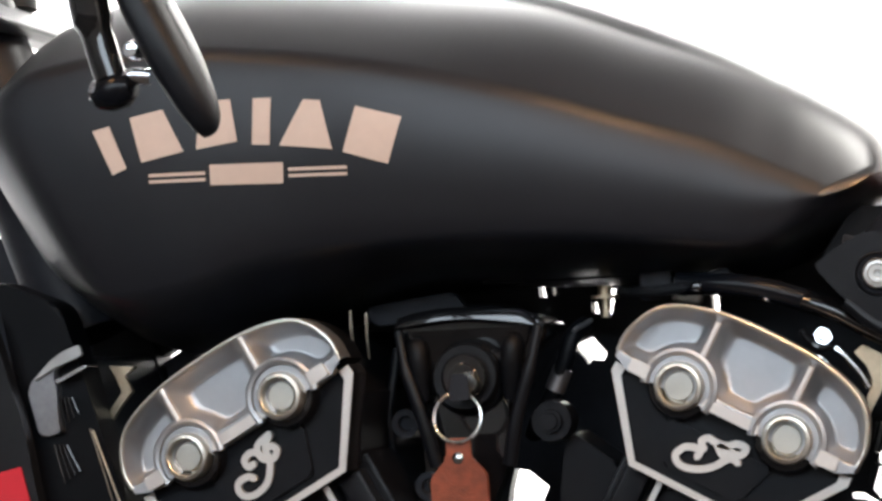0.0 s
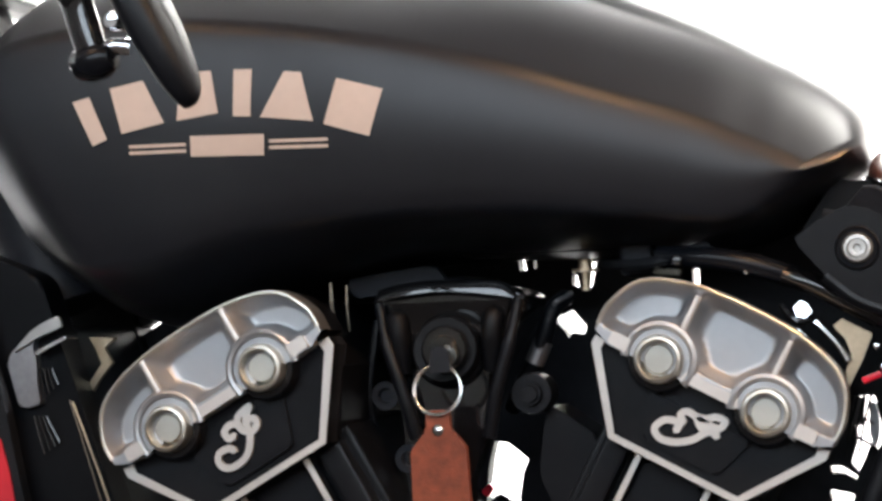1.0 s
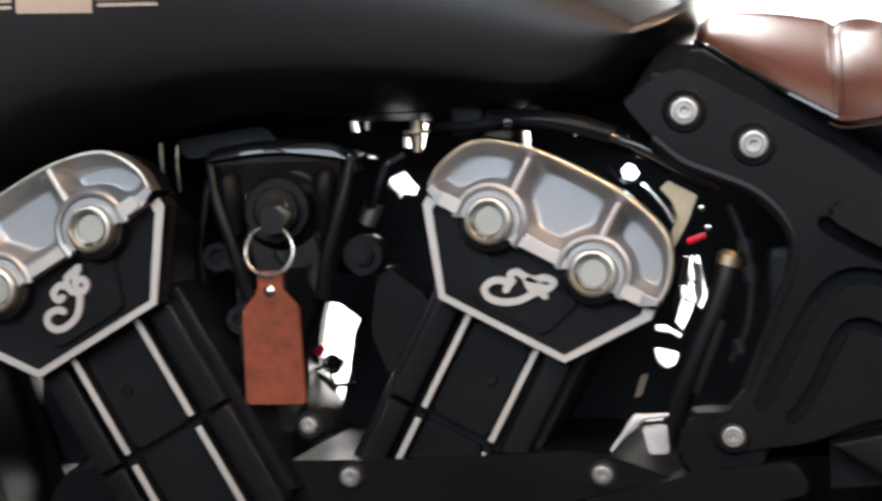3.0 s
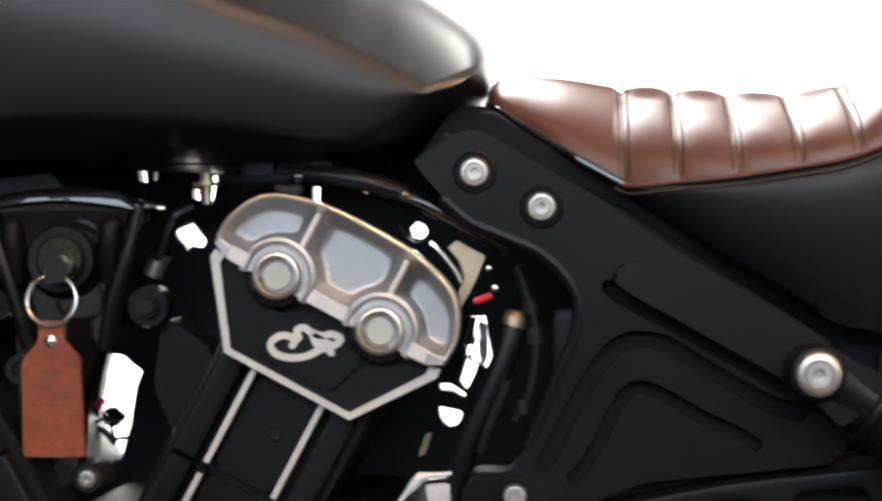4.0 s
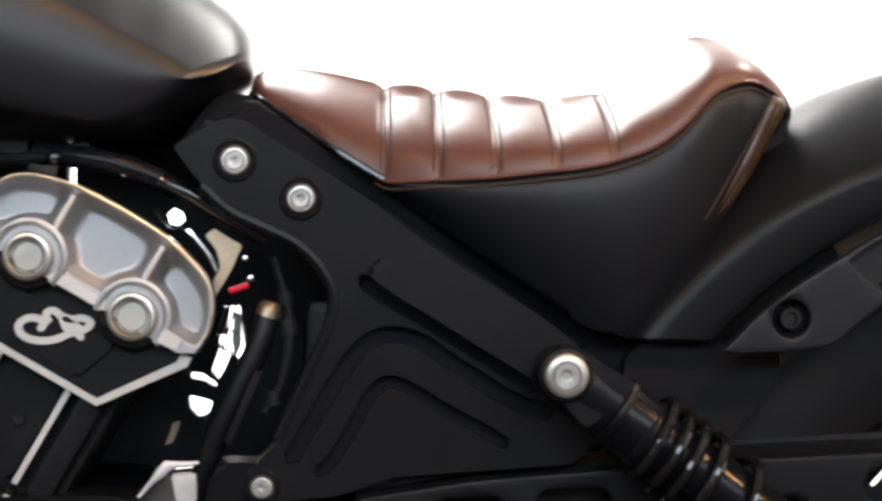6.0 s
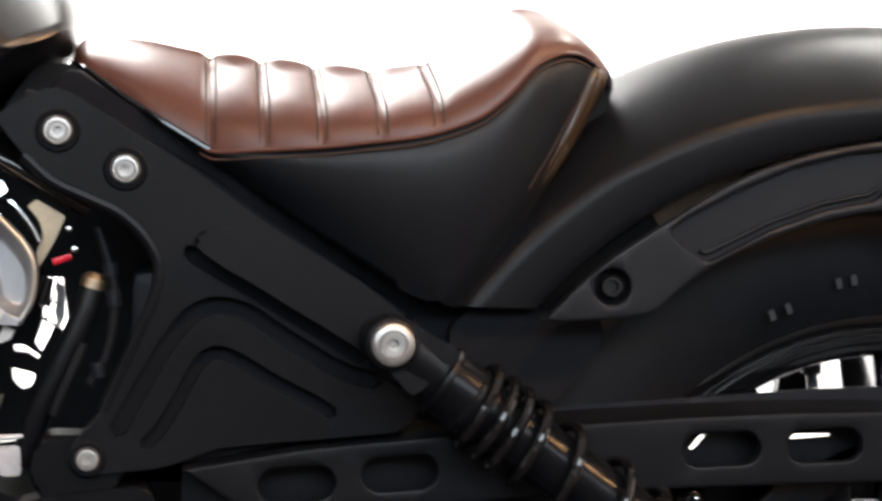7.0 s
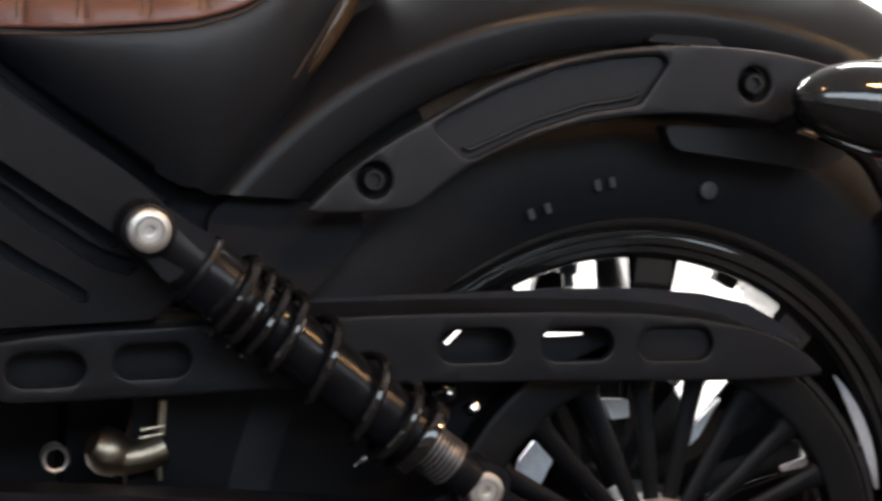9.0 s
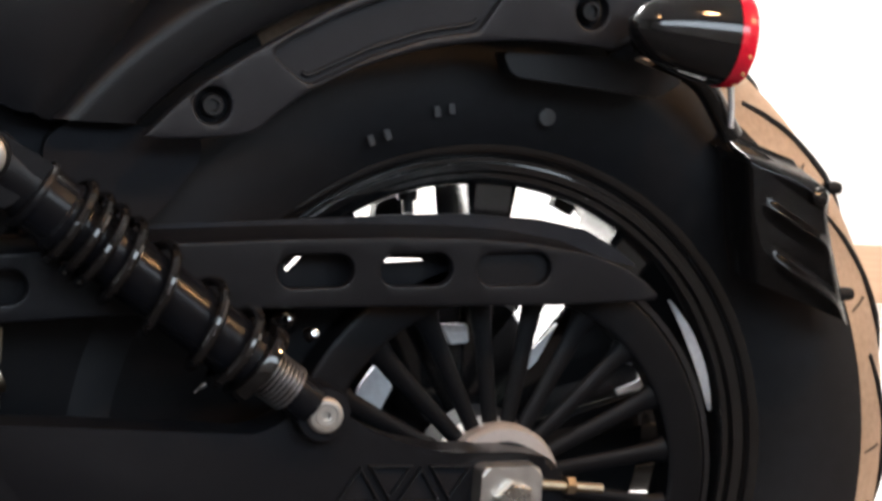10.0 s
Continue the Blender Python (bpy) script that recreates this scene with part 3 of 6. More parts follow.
# middle housing with the ignition lock
mid = part("intake_housing", join(
    plate(rounded([(-0.838, 0.619), (-0.745, 0.617), (-0.741, 0.606), (-0.768, 0.566), (-0.820, 0.568), (-0.836, 0.602)], 0.006), -0.090, -0.035, 0.006, 3),
    plate(rounded([(-0.826, 0.575), (-0.768, 0.575), (-0.770, 0.527), (-0.783, 0.497), (-0.787, 0.44), (-0.822, 0.44)], 0.004), -0.088, -0.070, 0.005)), GLOSS, BIKE, "gloss black intake housing between the cylinders")
for s in (-1, 1):
    part("housing_rail", tube(curve_pts([(-0.791 + s * 0.0455, -0.096, 0.610), (-0.791 + s * 0.040, -0.100, 0.585), (-0.791 + s * 0.030, -0.100, 0.553), (-0.791 + s * 0.0235, -0.096, 0.525)], 5), [0.0030] * 5 + [0.0042] * 6 + [0.0045] * 5, 12), SATIN, mid)
    part("rubber_bung", tube(curve_pts([(-0.794 + s * 0.0315, -0.092, 0.602), (-0.794 + s * 0.0308, -0.095, 0.599), (-0.794 + s * 0.0300, -0.096, 0.588), (-0.794 + s * 0.0290, -0.092, 0.566)], 4), [0.002, 0.0045, 0.0058, 0.0064, 0.0066, 0.0066, 0.0066, 0.0066, 0.0066, 0.0066, 0.0064, 0.006, 0.0055], 14), DEEP, mid)
brow_top = [(-0.8405, 0.6150), (-0.8381, 0.6195), (-0.8120, 0.6236), (-0.7900, 0.6238), (-0.7574, 0.6215), (-0.7485, 0.6150)]
brow_low = [(-0.8405, 0.6105), (-0.8381, 0.6112), (-0.8120, 0.6144), (-0.7900, 0.6150), (-0.7574, 0.6110), (-0.7485, 0.6090)]
brow = []
for i in range(41):
    x = -0.8405 + 0.092 * i / 40
    hi, lo, bow = interp(brow_top, x), interp(brow_low, x), 0.004 * math.sin(math.pi * i / 40)
    brow.append([(x, y - bow, z) for y, z in ((-0.080, hi - 0.001), (-0.086, hi), (-0.0895, hi - 0.0004), (-0.0915, hi - 0.0022), (-0.0930, lo + 0.0014), (-0.0925, lo), (-0.088, lo - 0.0010))])
part("housing_brow", grid(brow), GLOSS, mid, "rolled top edge of the housing", sharp=1.2)
part("housing_panel", grid([[(-0.829 + 0.078 * u + 0.012 * v * (1 - 2 * u), -0.0965 + 0.010 * v + 0.003 * math.sin(math.pi * u), 0.610 - 0.034 * v) for u in (0, 0.2, 0.4, 0.6, 0.8, 1)] for v in (0, 0.25, 0.5, 0.75, 1)]), GLOSS, mid, "sloping gloss black panel")
part("lock_collar", lathe([(0.0150, 0.0), (0.0200, 0.0), (0.0215, -0.003), (0.0215, -0.008), (0.0235, -0.010), (0.0235, -0.02)], (-0.793, -0.101, 0.580), axis=(0, -1, 0.12), seg=36), DEEP, mid)
lock = part("ignition_lock", lathe([(0, 0.004), (0.008, 0.004), (0.009, 0.002), (0.0135, 0.002), (0.0145, -0.003), (0.0145, -0.012), (0.018, -0.016), (0.018, -0.03)], (-0.791, -0.108, 0.580), seg=32), GLOSS, mid, "round black ignition lock")
part("lock_face", lathe([(0, 0.001), (0.006, 0.001), (0.007, -0.001)], (-0.788, -0.1125, 0.576), seg=20), STEEL, mid)
part("bracket_plate", plate(rounded([(-0.87, 0.628), (-0.81, 0.635), (-0.80, 0.622), (-0.865, 0.615)], 0.004), -0.06, -0.05, 0.002), DARK, mid, "dark grey bracket plate")

# key fob hanging from the lock
fob = new("key_fob")
fob.location = (-0.793, -0.12, 0.54)
tagged(fob, "tan leather key fob hanging from the ignition lock", "key fob")


def at_fob(ob):
    ob.matrix_parent_inverse = Matrix.Translation(fob.location).inverted()
    return ob


leather = at_fob(part("fob_leather", plate(rounded([(-0.8005, 0.543), (-0.7855, 0.543), (-0.7855, 0.532), (-0.7755, 0.521), (-0.773, 0.4615), (-0.8105, 0.4615), (-0.8110, 0.519), (-0.8005, 0.531)], 0.002), -0.1225, -0.1185, 0.0008), TAN, fob, "tan leather strap"))
at_fob(part("rivet", lathe([(0, 0.0022), (0.002, 0.002), (0.0036, 0.0008), (0.0038, -0.001)], (-0.793, -0.1225, 0.531), seg=20), CHROME, fob, "bright steel rivet"))
ring_pts = [(-0.793 + 0.0150 * math.cos(a), -0.1205 + 0.003 * math.sin(a), 0.5555 + 0.0150 * math.sin(a)) for a in [2 * math.pi * k / 40 for k in range(41)]]
at_fob(part("split_ring", tube(ring_pts, 0.0013, 8, caps=False), STEEL, fob, "steel split ring"))
at_fob(part("key", join(tube([(-0.791, -0.112, 0.578), (-0.791, -0.124, 0.576)], 0.003, 10), plate(rounded([(-0.795, 0.582), (-0.785, 0.582), (-0.783, 0.566), (-0.797, 0.566)], 0.003), -0.1245, -0.1225, 0.0005)), DARK, fob, "dark key in the lock"))

# ---- frame ----
frame_plate_outline = [(-0.5738, 0.6371), (-0.5605, 0.6462), (-0.5439, 0.6549), (-0.5322, 0.6530), (-0.5205, 0.6458), (-0.4904, 0.6283), (-0.4570, 0.6090), (-0.4236, 0.5853), (-0.4037, 0.5729), (-0.3572, 0.5458), (-0.3373, 0.5317), (-0.3230, 0.5150), (-0.312, 0.480), (-0.33, 0.457), (-0.44, 0.446), (-0.47, 0.434), (-0.520, 0.428), (-0.530, 0.438), (-0.520, 0.452), (-0.5057, 0.4662), (-0.4959, 0.4896), (-0.4861, 0.5130), (-0.4779, 0.5330), (-0.4754, 0.5513), (-0.4832, 0.5679), (-0.5000, 0.5827), (-0.5200, 0.5918), (-0.5401, 0.6007), (-0.5569, 0.6149), (-0.5704, 0.6314)]


groove_arm = stroke(curve_pts([(-0.4600, 0.5625), (-0.4545, 0.5570), (-0.4399, 0.5483), (-0.4232, 0.5395), (-0.4066, 0.5297), (-0.3734, 0.5108), (-0.3568, 0.5010)], 4), 0.0086)
groove_cover = stroke(curve_pts([(-0.4985, 0.4560), (-0.4825, 0.4864), (-0.4711, 0.5065), (-0.4596, 0.5225), (-0.4480, 0.5296), (-0.4364, 0.5301), (-0.4231, 0.5262), (-0.4065, 0.5154), (-0.3899, 0.5057), (-0.3733, 0.4959), (-0.3600, 0.4905), (-0.3470, 0.4875)], 4), 0.0104)
groove_panel = stroke(curve_pts([(-0.4822, 0.4480), (-0.4756, 0.4545), (-0.4658, 0.4699), (-0.4576, 0.4867), (-0.4494, 0.4994), (-0.4395, 0.5025), (-0.4262, 0.4970), (-0.4062, 0.4856), (-0.3830, 0.4742), (-0.3730, 0.4677)], 4), 0.0080)
frame_ob = part("main_frame", holed(rounded(frame_plate_outline, 0.009, 3), [groove_arm, groove_cover, groove_panel], -0.120, -0.085, 0.0026), FRAME, BIKE, "black cast aluminium side frame")
# Groove floors take a blacker material to hold the shade of the grooves.
part("cover_back", plate(rounded(frame_plate_outline, 0.012, 4), -0.1115, -0.078, 0), NIGHT, frame_ob)
arm = [(-0.4575, 0.5680), (-0.4536, 0.5739), (-0.4440, 0.5768), (-0.4240, 0.5774), (-0.4043, 0.5730), (-0.3581, 0.5461), (-0.3384, 0.5322), (-0.3252, 0.5185), (-0.320, 0.498), (-0.3452, 0.4985), (-0.3568, 0.5060), (-0.3734, 0.5158), (-0.4066, 0.5347), (-0.4232, 0.5445), (-0.4399, 0.5533), (-0.4535, 0.5625)]
part("shock_mount_arm", plate(rounded(arm, 0.005, 4), -0.135, -0.10, 0.0055, 4), SATIN, frame_ob, "raised black frame arm")
part("frame_lip", tube([(x, -0.1165, z) for x, z in curve_pts([(-0.5569, 0.6149), (-0.5401, 0.6007), (-0.5200, 0.5918), (-0.5000, 0.5827), (-0.4842, 0.5679), (-0.4766, 0.5513), (-0.4789, 0.5330), (-0.4871, 0.5130), (-0.4969, 0.4896), (-0.5067, 0.4662)], 6)], 0.0044, 10), FRAME, frame_ob, "rounded lip of the frame")
bolt(-0.5378, 0.6297, -0.1205, 0.0090, frame_ob, cup=0.0116)
bolt(-0.4983, 0.6088, -0.1205, 0.0090, frame_ob, cup=0.0116)
bolt(-0.5154, 0.4383, -0.1205, 0.0072, frame_ob, cup=0.0096)
part("lower_lug", plate(rounded([(-0.545, 0.452), (-0.50, 0.452), (-0.49, 0.43), (-0.52, 0.405), (-0.55, 0.42)], 0.01), -0.117, -0.08, 0.004), DEEP, frame_ob)
part("backbone", block(-0.825, 0, 0.676, 0.49, 0.11, 0.030, 0.008), DARK, frame_ob, "black frame spine under the tank")
part("seat_bracket", plate(rounded([(-0.575, 0.645), (-0.553, 0.676), (-0.545, 0.6745), (-0.530, 0.6740), (-0.522, 0.660), (-0.535, 0.640)], 0.002), -0.050, 0.050, 0.002), DEEP, frame_ob, "black bracket under the seat nose")
part("seat_rail", tube([(-0.56, -0.080, 0.648), (-0.52, -0.082, 0.640), (-0.45, -0.088, 0.600), (-0.33, -0.095, 0.522)], 0.008, 12), NIGHT, frame_ob, "black seat rail")
part("cross_member", block(-0.47, 0, 0.50, 0.05, 0.17, 0.10, 0.01), DARK, frame_ob)
part("battery_box", block(-0.40, 0.01, 0.52, 0.13, 0.15, 0.16, 0.012, 30), DARK, frame_ob)
part("right_frame_plate", plate(rounded(frame_plate_outline, 0.012, 5), 0.085, 0.115, 0.003), SATIN, frame_ob)
front = part("down_tube", plate(rounded([(-1.135, 0.66), (-1.085, 0.64), (-1.045, 0.52), (-0.97, 0.30), (-1.02, 0.28), (-1.10, 0.50)], 0.01), -0.075, -0.05, 0.004), DEEP, frame_ob, "black front frame down tube")
part("down_tube", plate(rounded([(-1.135, 0.66), (-1.085, 0.64), (-1.045, 0.52), (-0.97, 0.30), (-1.02, 0.28), (-1.10, 0.50)], 0.01), 0.05, 0.075, 0.004), DEEP, frame_ob, "black front frame down tube")
part("headstock", tube([(-1.20, 0, 0.88), (-1.10, 0, 0.62)], 0.035, 20), DARK, frame_ob, "black steering headstock")
part("grey_bracket", plate(rounded([(-1.0761, 0.6051), (-1.0870, 0.5957), (-1.0871, 0.5904), (-1.0852, 0.5834), (-1.0846, 0.5645), (-1.0828, 0.5538), (-1.0926, 0.5511), (-1.0989, 0.5528), (-1.1066, 0.5804), (-1.1042, 0.5880), (-1.0889, 0.6026), (-1.0824, 0.6061)], 0.002), -0.082, -0.055, 0.003, 3), CAST, frame_ob, "grey cast frame bracket")
part("bracket_cap", plate(rounded([(-1.0664, 0.6123), (-1.0637, 0.6053), (-1.0718, 0.6019), (-1.0837, 0.5978), (-1.0966, 0.5908), (-1.1009, 0.5886), (-1.0878, 0.6022), (-1.0792, 0.6075)], 0.002), -0.0850, -0.0815, 0.0015, 2), BOLT, frame_ob, "bright upper edge of the bracket")
part("bracket_step", plate(rounded([(-1.0608, 0.5988), (-1.0596, 0.5969), (-1.0830, 0.5861), (-1.0842, 0.5888)], 0.001), -0.086, -0.07, 0.001), CHROME, frame_ob)
part("bright_clip", plate([(-1.0610, 0.5974), (-1.0406, 0.5961), (-1.0497, 0.5899), (-1.0433, 0.5793), (-1.0535, 0.5681), (-1.0615, 0.5560), (-1.0656, 0.5608), (-1.0510, 0.5788), (-1.0557, 0.5902)], -0.052, -0.048, 0.0005), BRONZE, frame_ob, "bright bent clip")

# radiator with fins and its shroud
rad = part("radiator", plate(rounded([(-1.125, 0.60), (-1.075, 0.605), (-1.02, 0.42), (-1.00, 0.30), (-1.05, 0.29), (-1.09, 0.45)], 0.006), -0.045, 0.13, 0.003), DARK, BIKE, "black radiator behind the front frame tube")
for fin in ([(-1.0865, -0.080, 0.5778), (-1.0856, -0.080, 0.5663), (-1.0838, -0.080, 0.5545)],
            [(-1.0835, -0.080, 0.5776), (-1.0822, -0.080, 0.5674), (-1.0804, -0.080, 0.5574)],
            [(-1.0806, -0.080, 0.5775), (-1.0788, -0.080, 0.5684), (-1.0769, -0.080, 0.5604)],
            [(-1.0776, -0.080, 0.5774), (-1.0754, -0.080, 0.5694), (-1.0735, -0.080, 0.5633)],
            [(-1.0747, -0.080, 0.5773), (-1.0720, -0.080, 0.5704), (-1.0700, -0.080, 0.5662)]):
    part("fin", tube(fin, 0.0007, 6), GLOSS, rad, "thin radiator fin")
for fin in ([(-1.0884, -0.080, 0.5456), (-1.0861, -0.080, 0.5360), (-1.0816, -0.080, 0.5197)],
            [(-1.0854, -0.080, 0.5455), (-1.0827, -0.080, 0.5367), (-1.0777, -0.080, 0.5222)],
            [(-1.0824, -0.080, 0.5454), (-1.0793, -0.080, 0.5374), (-1.0739, -0.080, 0.5248)],
            [(-1.0795, -0.080, 0.5453), (-1.0760, -0.080, 0.5380), (-1.0700, -0.080, 0.5273)]):
    part("fin", tube(fin, 0.0007, 6), GLOSS, rad, "thin radiator fin")
part("trim_wire", tube([(-1.0599, -0.080, 0.5542), (-1.0511, -0.080, 0.5313), (-1.0420, -0.080, 0.5068), (-1.0330, -0.080, 0.4805)], 0.0008, 8), BRONZE, rad, "thin brass-coloured edge strip")
part("trim_wire", tube([(-1.0620, -0.080, 0.5553), (-1.0544, -0.080, 0.5314), (-1.0469, -0.080, 0.5069), (-1.0387, -0.080, 0.4806)], 0.0005, 8), AGED, rad, "thin edge strip")
shroud = part("radiator_shroud", plate(rounded([(-1.22, 0.68), (-1.130, 0.64), (-1.104, 0.56), (-1.094, 0.51), (-1.05, 0.30), (-1.20, 0.30)], 0.01), -0.095, -0.085, 0.003), PLASTIC, BIKE, "black plastic radiator shroud with a red label")
part("label_plate", plate(rounded([(-1.19, 0.518), (-1.1212, 0.5285), (-1.1059, 0.5319), (-1.0999, 0.5093), (-1.090, 0.455), (-1.19, 0.455)], 0.001), -0.0965, -0.094, 0.0003), REDLABEL, shroud, "red printed label")
for k in range(3):
    part("print_bar", plate([(-1.150, 0.558 - 0.008 * k), (-1.128, 0.556 - 0.008 * k), (-1.128, 0.5545 - 0.008 * k), (-1.150, 0.5565 - 0.008 * k)], -0.0962, -0.094, 0), GREYP, shroud)

# castings on the far side of the engine, with the gaps that let daylight through
far = part("far_side_casting", holed(
    [(-1.02, 0.40), (-1.02, 0.665), (-0.66, 0.665), (-0.66, 0.40)],
    [[(-0.8045, 0.5135), (-0.7943, 0.5121), (-0.7803, 0.5007), (-0.7847, 0.4912), (-0.7893, 0.4635), (-0.7958, 0.4404), (-0.8099, 0.4381), (-0.8098, 0.4525), (-0.8123, 0.4645), (-0.8108, 0.4844), (-0.8082, 0.5004)],
     [(-0.7589, 0.5985), (-0.7445, 0.6039), (-0.7349, 0.5918), (-0.7371, 0.5867), (-0.7451, 0.5881), (-0.7480, 0.5843), (-0.7499, 0.5883)],
     [(-0.7334, 0.6370), (-0.7262, 0.6367), (-0.7277, 0.6289), (-0.7300, 0.6191), (-0.7340, 0.6193), (-0.7329, 0.6291)],
     [(-0.7248, 0.6425), (-0.7180, 0.6434), (-0.7181, 0.6395), (-0.7246, 0.6382)],
     [(-0.7053, 0.6413), (-0.6981, 0.6433), (-0.7035, 0.6365)],
     [(-0.7825, 0.6461), (-0.7785, 0.6448), (-0.7760, 0.6328), (-0.7813, 0.6330)],
     [(-0.7713, 0.6413), (-0.7688, 0.6412), (-0.7691, 0.6337), (-0.7715, 0.6338)],
     [(-0.7442, 0.6279), (-0.7402, 0.6278), (-0.7388, 0.6191), (-0.7444, 0.6209)]],
    0.06, 0.075, 0), DARK, BIKE, "black castings on the engine's far side")
part("reflector", plate(rounded([(-0.8137, 0.4786), (-0.8077, 0.4846), (-0.8042, 0.4806), (-0.8087, 0.4746)], 0.001), 0.052, 0.058, 0.001), RED, far, "small red reflector")
part("ring_nut", lathe([(0.0040, 0.002), (0.0055, 0.003), (0.0072, 0.001), (0.0072, -0.008)], (-0.7980, 0.046, 0.4705), seg=24), CHROME, far, "bright ring nut")
part("nut_core", lathe([(0, 0.0), (0.0042, 0.0), (0.0042, -0.008)], (-0.7980, 0.046, 0.4705), seg=20), NIGHT, far)
part("link_rod", tube([(-0.812, 0.05, 0.4660), (-0.803, 0.05, 0.4700), (-0.798, 0.05, 0.455), (-0.783, 0.05, 0.4560)], 0.0016, 8), NIGHT, far)
part("front_casting", holed([(-1.24, 0.25), (-1.24, 0.70), (-1.025, 0.70), (-1.025, 0.25)],
     [rounded([(-1.0768, 0.6013), (-1.0551, 0.6139), (-1.0506, 0.6130), (-1.0526, 0.6097), (-1.0710, 0.5990)], 0.0008, 2)], 0.06, 0.075, 0), DARK, far)
part("rear_casting", holed([(-0.655, 0.40), (-0.655, 0.66), (-0.45, 0.66), (-0.45, 0.40)],
     [[(-0.5538, 0.5381), (-0.5414, 0.5382), (-0.5390, 0.5239), (-0.5370, 0.5104), (-0.5411, 0.5014), (-0.5451, 0.5076), (-0.5496, 0.4967), (-0.5545, 0.4870), (-0.5589, 0.4935), (-0.5536, 0.5102), (-0.5560, 0.5199)],
      [(-0.5729, 0.4918), (-0.5651, 0.4915), (-0.5552, 0.4850), (-0.5560, 0.4819), (-0.5635, 0.4865), (-0.5725, 0.4875)],
      rounded([(-0.5739, 0.4763), (-0.5572, 0.4726), (-0.5602, 0.4636), (-0.5668, 0.4616), (-0.5727, 0.4674)], 0.002, 2),
      [(-0.5879, 0.4296), (-0.5666, 0.4310), (-0.5654, 0.4267), (-0.5809, 0.4250)],
      [(-0.5832, 0.4230), (-0.5665, 0.4228), (-0.5652, 0.4074), (-0.5800, 0.4072)]], 0.06, 0.075, 0), DARK, far)
part("lower_casting", plate(rounded([(-0.50, 0.30), (-0.50, 0.47), (-0.19, 0.47), (-0.17, 0.42), (-0.19, 0.30)], 0.01), 0.06, 0.08, 0.002), DARK, far)

# hoses and small engine parts seen between the castings
plumb = part("coolant_hose", tube(curve_pts([(-0.727, -0.040, 0.611), (-0.7345, -0.049, 0.603), (-0.7410, -0.052, 0.584), (-0.7482, -0.050, 0.5686), (-0.756, -0.045, 0.557), (-0.768, -0.030, 0.540)], 6), 0.0056, 16), DEEP, BIKE, "black rubber coolant hose")
part("hose_clamp", lathe([(0.0050, -0.0078), (0.0064, -0.0078), (0.0064, 0.0078), (0.0050, 0.0078)], (-0.7445, -0.0510, 0.5758), axis=(0.42, 0.02, 0.90), seg=28), CAST, plumb, "steel hose clamp")
part("hose_bridge", tube(curve_pts([(-0.7345, -0.050, 0.6035), (-0.7310, -0.054, 0.6075), (-0.7265, -0.050, 0.6100), (-0.7225, -0.045, 0.6130)], 5), 0.0016, 8), CAST, plumb, "thin steel pipe bridge")
part("pipe_flange", lathe([(0, 0.004), (0.007, 0.004), (0.0075, 0.0), (0.0125, 0.0), (0.013, -0.004), (0.013, -0.02)], (-0.7415, -0.090, 0.5505), seg=24), FRAME, plumb)
part("screw", lathe([(0, 0.002), (0.005, 0.002), (0.006, -0.003)], (-0.7415, -0.094, 0.5505), seg=16), SATIN, plumb)
part("pump_body", plate(rounded([(-0.735, 0.545), (-0.70, 0.52), (-0.695, 0.47), (-0.72, 0.45), (-0.742, 0.50)], 0.008), -0.075, -0.03, 0.004), FRAME, plumb)
part("throttle_body", block(-0.812, 0.0, 0.616, 0.05, 0.10, 0.022, 0.006), DARK, plumb)
# Added plate that stops light through the far gaps reaching the tank belly.
part("belly_light_block", block(-0.730, -0.030, 0.6405, 0.12, 0.06, 0.003, 0.001), NIGHT, plumb, "black plate added to keep light off the tank belly")
part("relay", block(-0.676, 0.0, 0.636, 0.022, 0.14, 0.03, 0.005), DARK, plumb)
part("screw", lathe([(0, 0.012), (0.0045, 0.012), (0.0045, 0.006), (0.009, 0.006), (0.009, 0.004), (0.003, 0.004), (0.003, -0.008)], (-0.712, -0.05, 0.622), axis=(0, 0, 1), seg=16), BRONZE, plumb, "brass adjusting screw")
for k in range(3):
    part("cable", tube(curve_pts([(-0.60 - 0.03 * k, -0.06, 0.628), (-0.63, -0.085, 0.632 + 0.002 * k), (-0.67, -0.08, 0.628), (-0.70, -0.05, 0.63)], 6), 0.0035, 8), RUBBER, plumb)
part("left_pipe", tube([(-0.8780, -0.068, 0.626), (-0.8770, -0.070, 0.612), (-0.8755, -0.068, 0.594)], 0.0014, 8), AGED, plumb, "thin aged metal pipe")
part("left_pipe", tube([(-0.8670, -0.068, 0.624), (-0.8665, -0.070, 0.610), (-0.8660, -0.068, 0.594)], 0.0011, 8), AGED, plumb, "thin aged metal pipe")
part("left_pipe", tube([(-0.846, -0.07, 0.60), (-0.852, -0.075, 0.56), (-0.85, -0.07, 0.52)], 0.003, 8), FRAME, plumb)
for x, z in ((-0.836, 0.552), (-0.822, 0.512)):
    part("boss_screw", lathe([(0, 0.002), (0.004, 0.002), (0.005, 0.006), (0.009, 0.006), (0.010, -0.02)], (x, -0.085, z), seg=20), DARK, plumb)

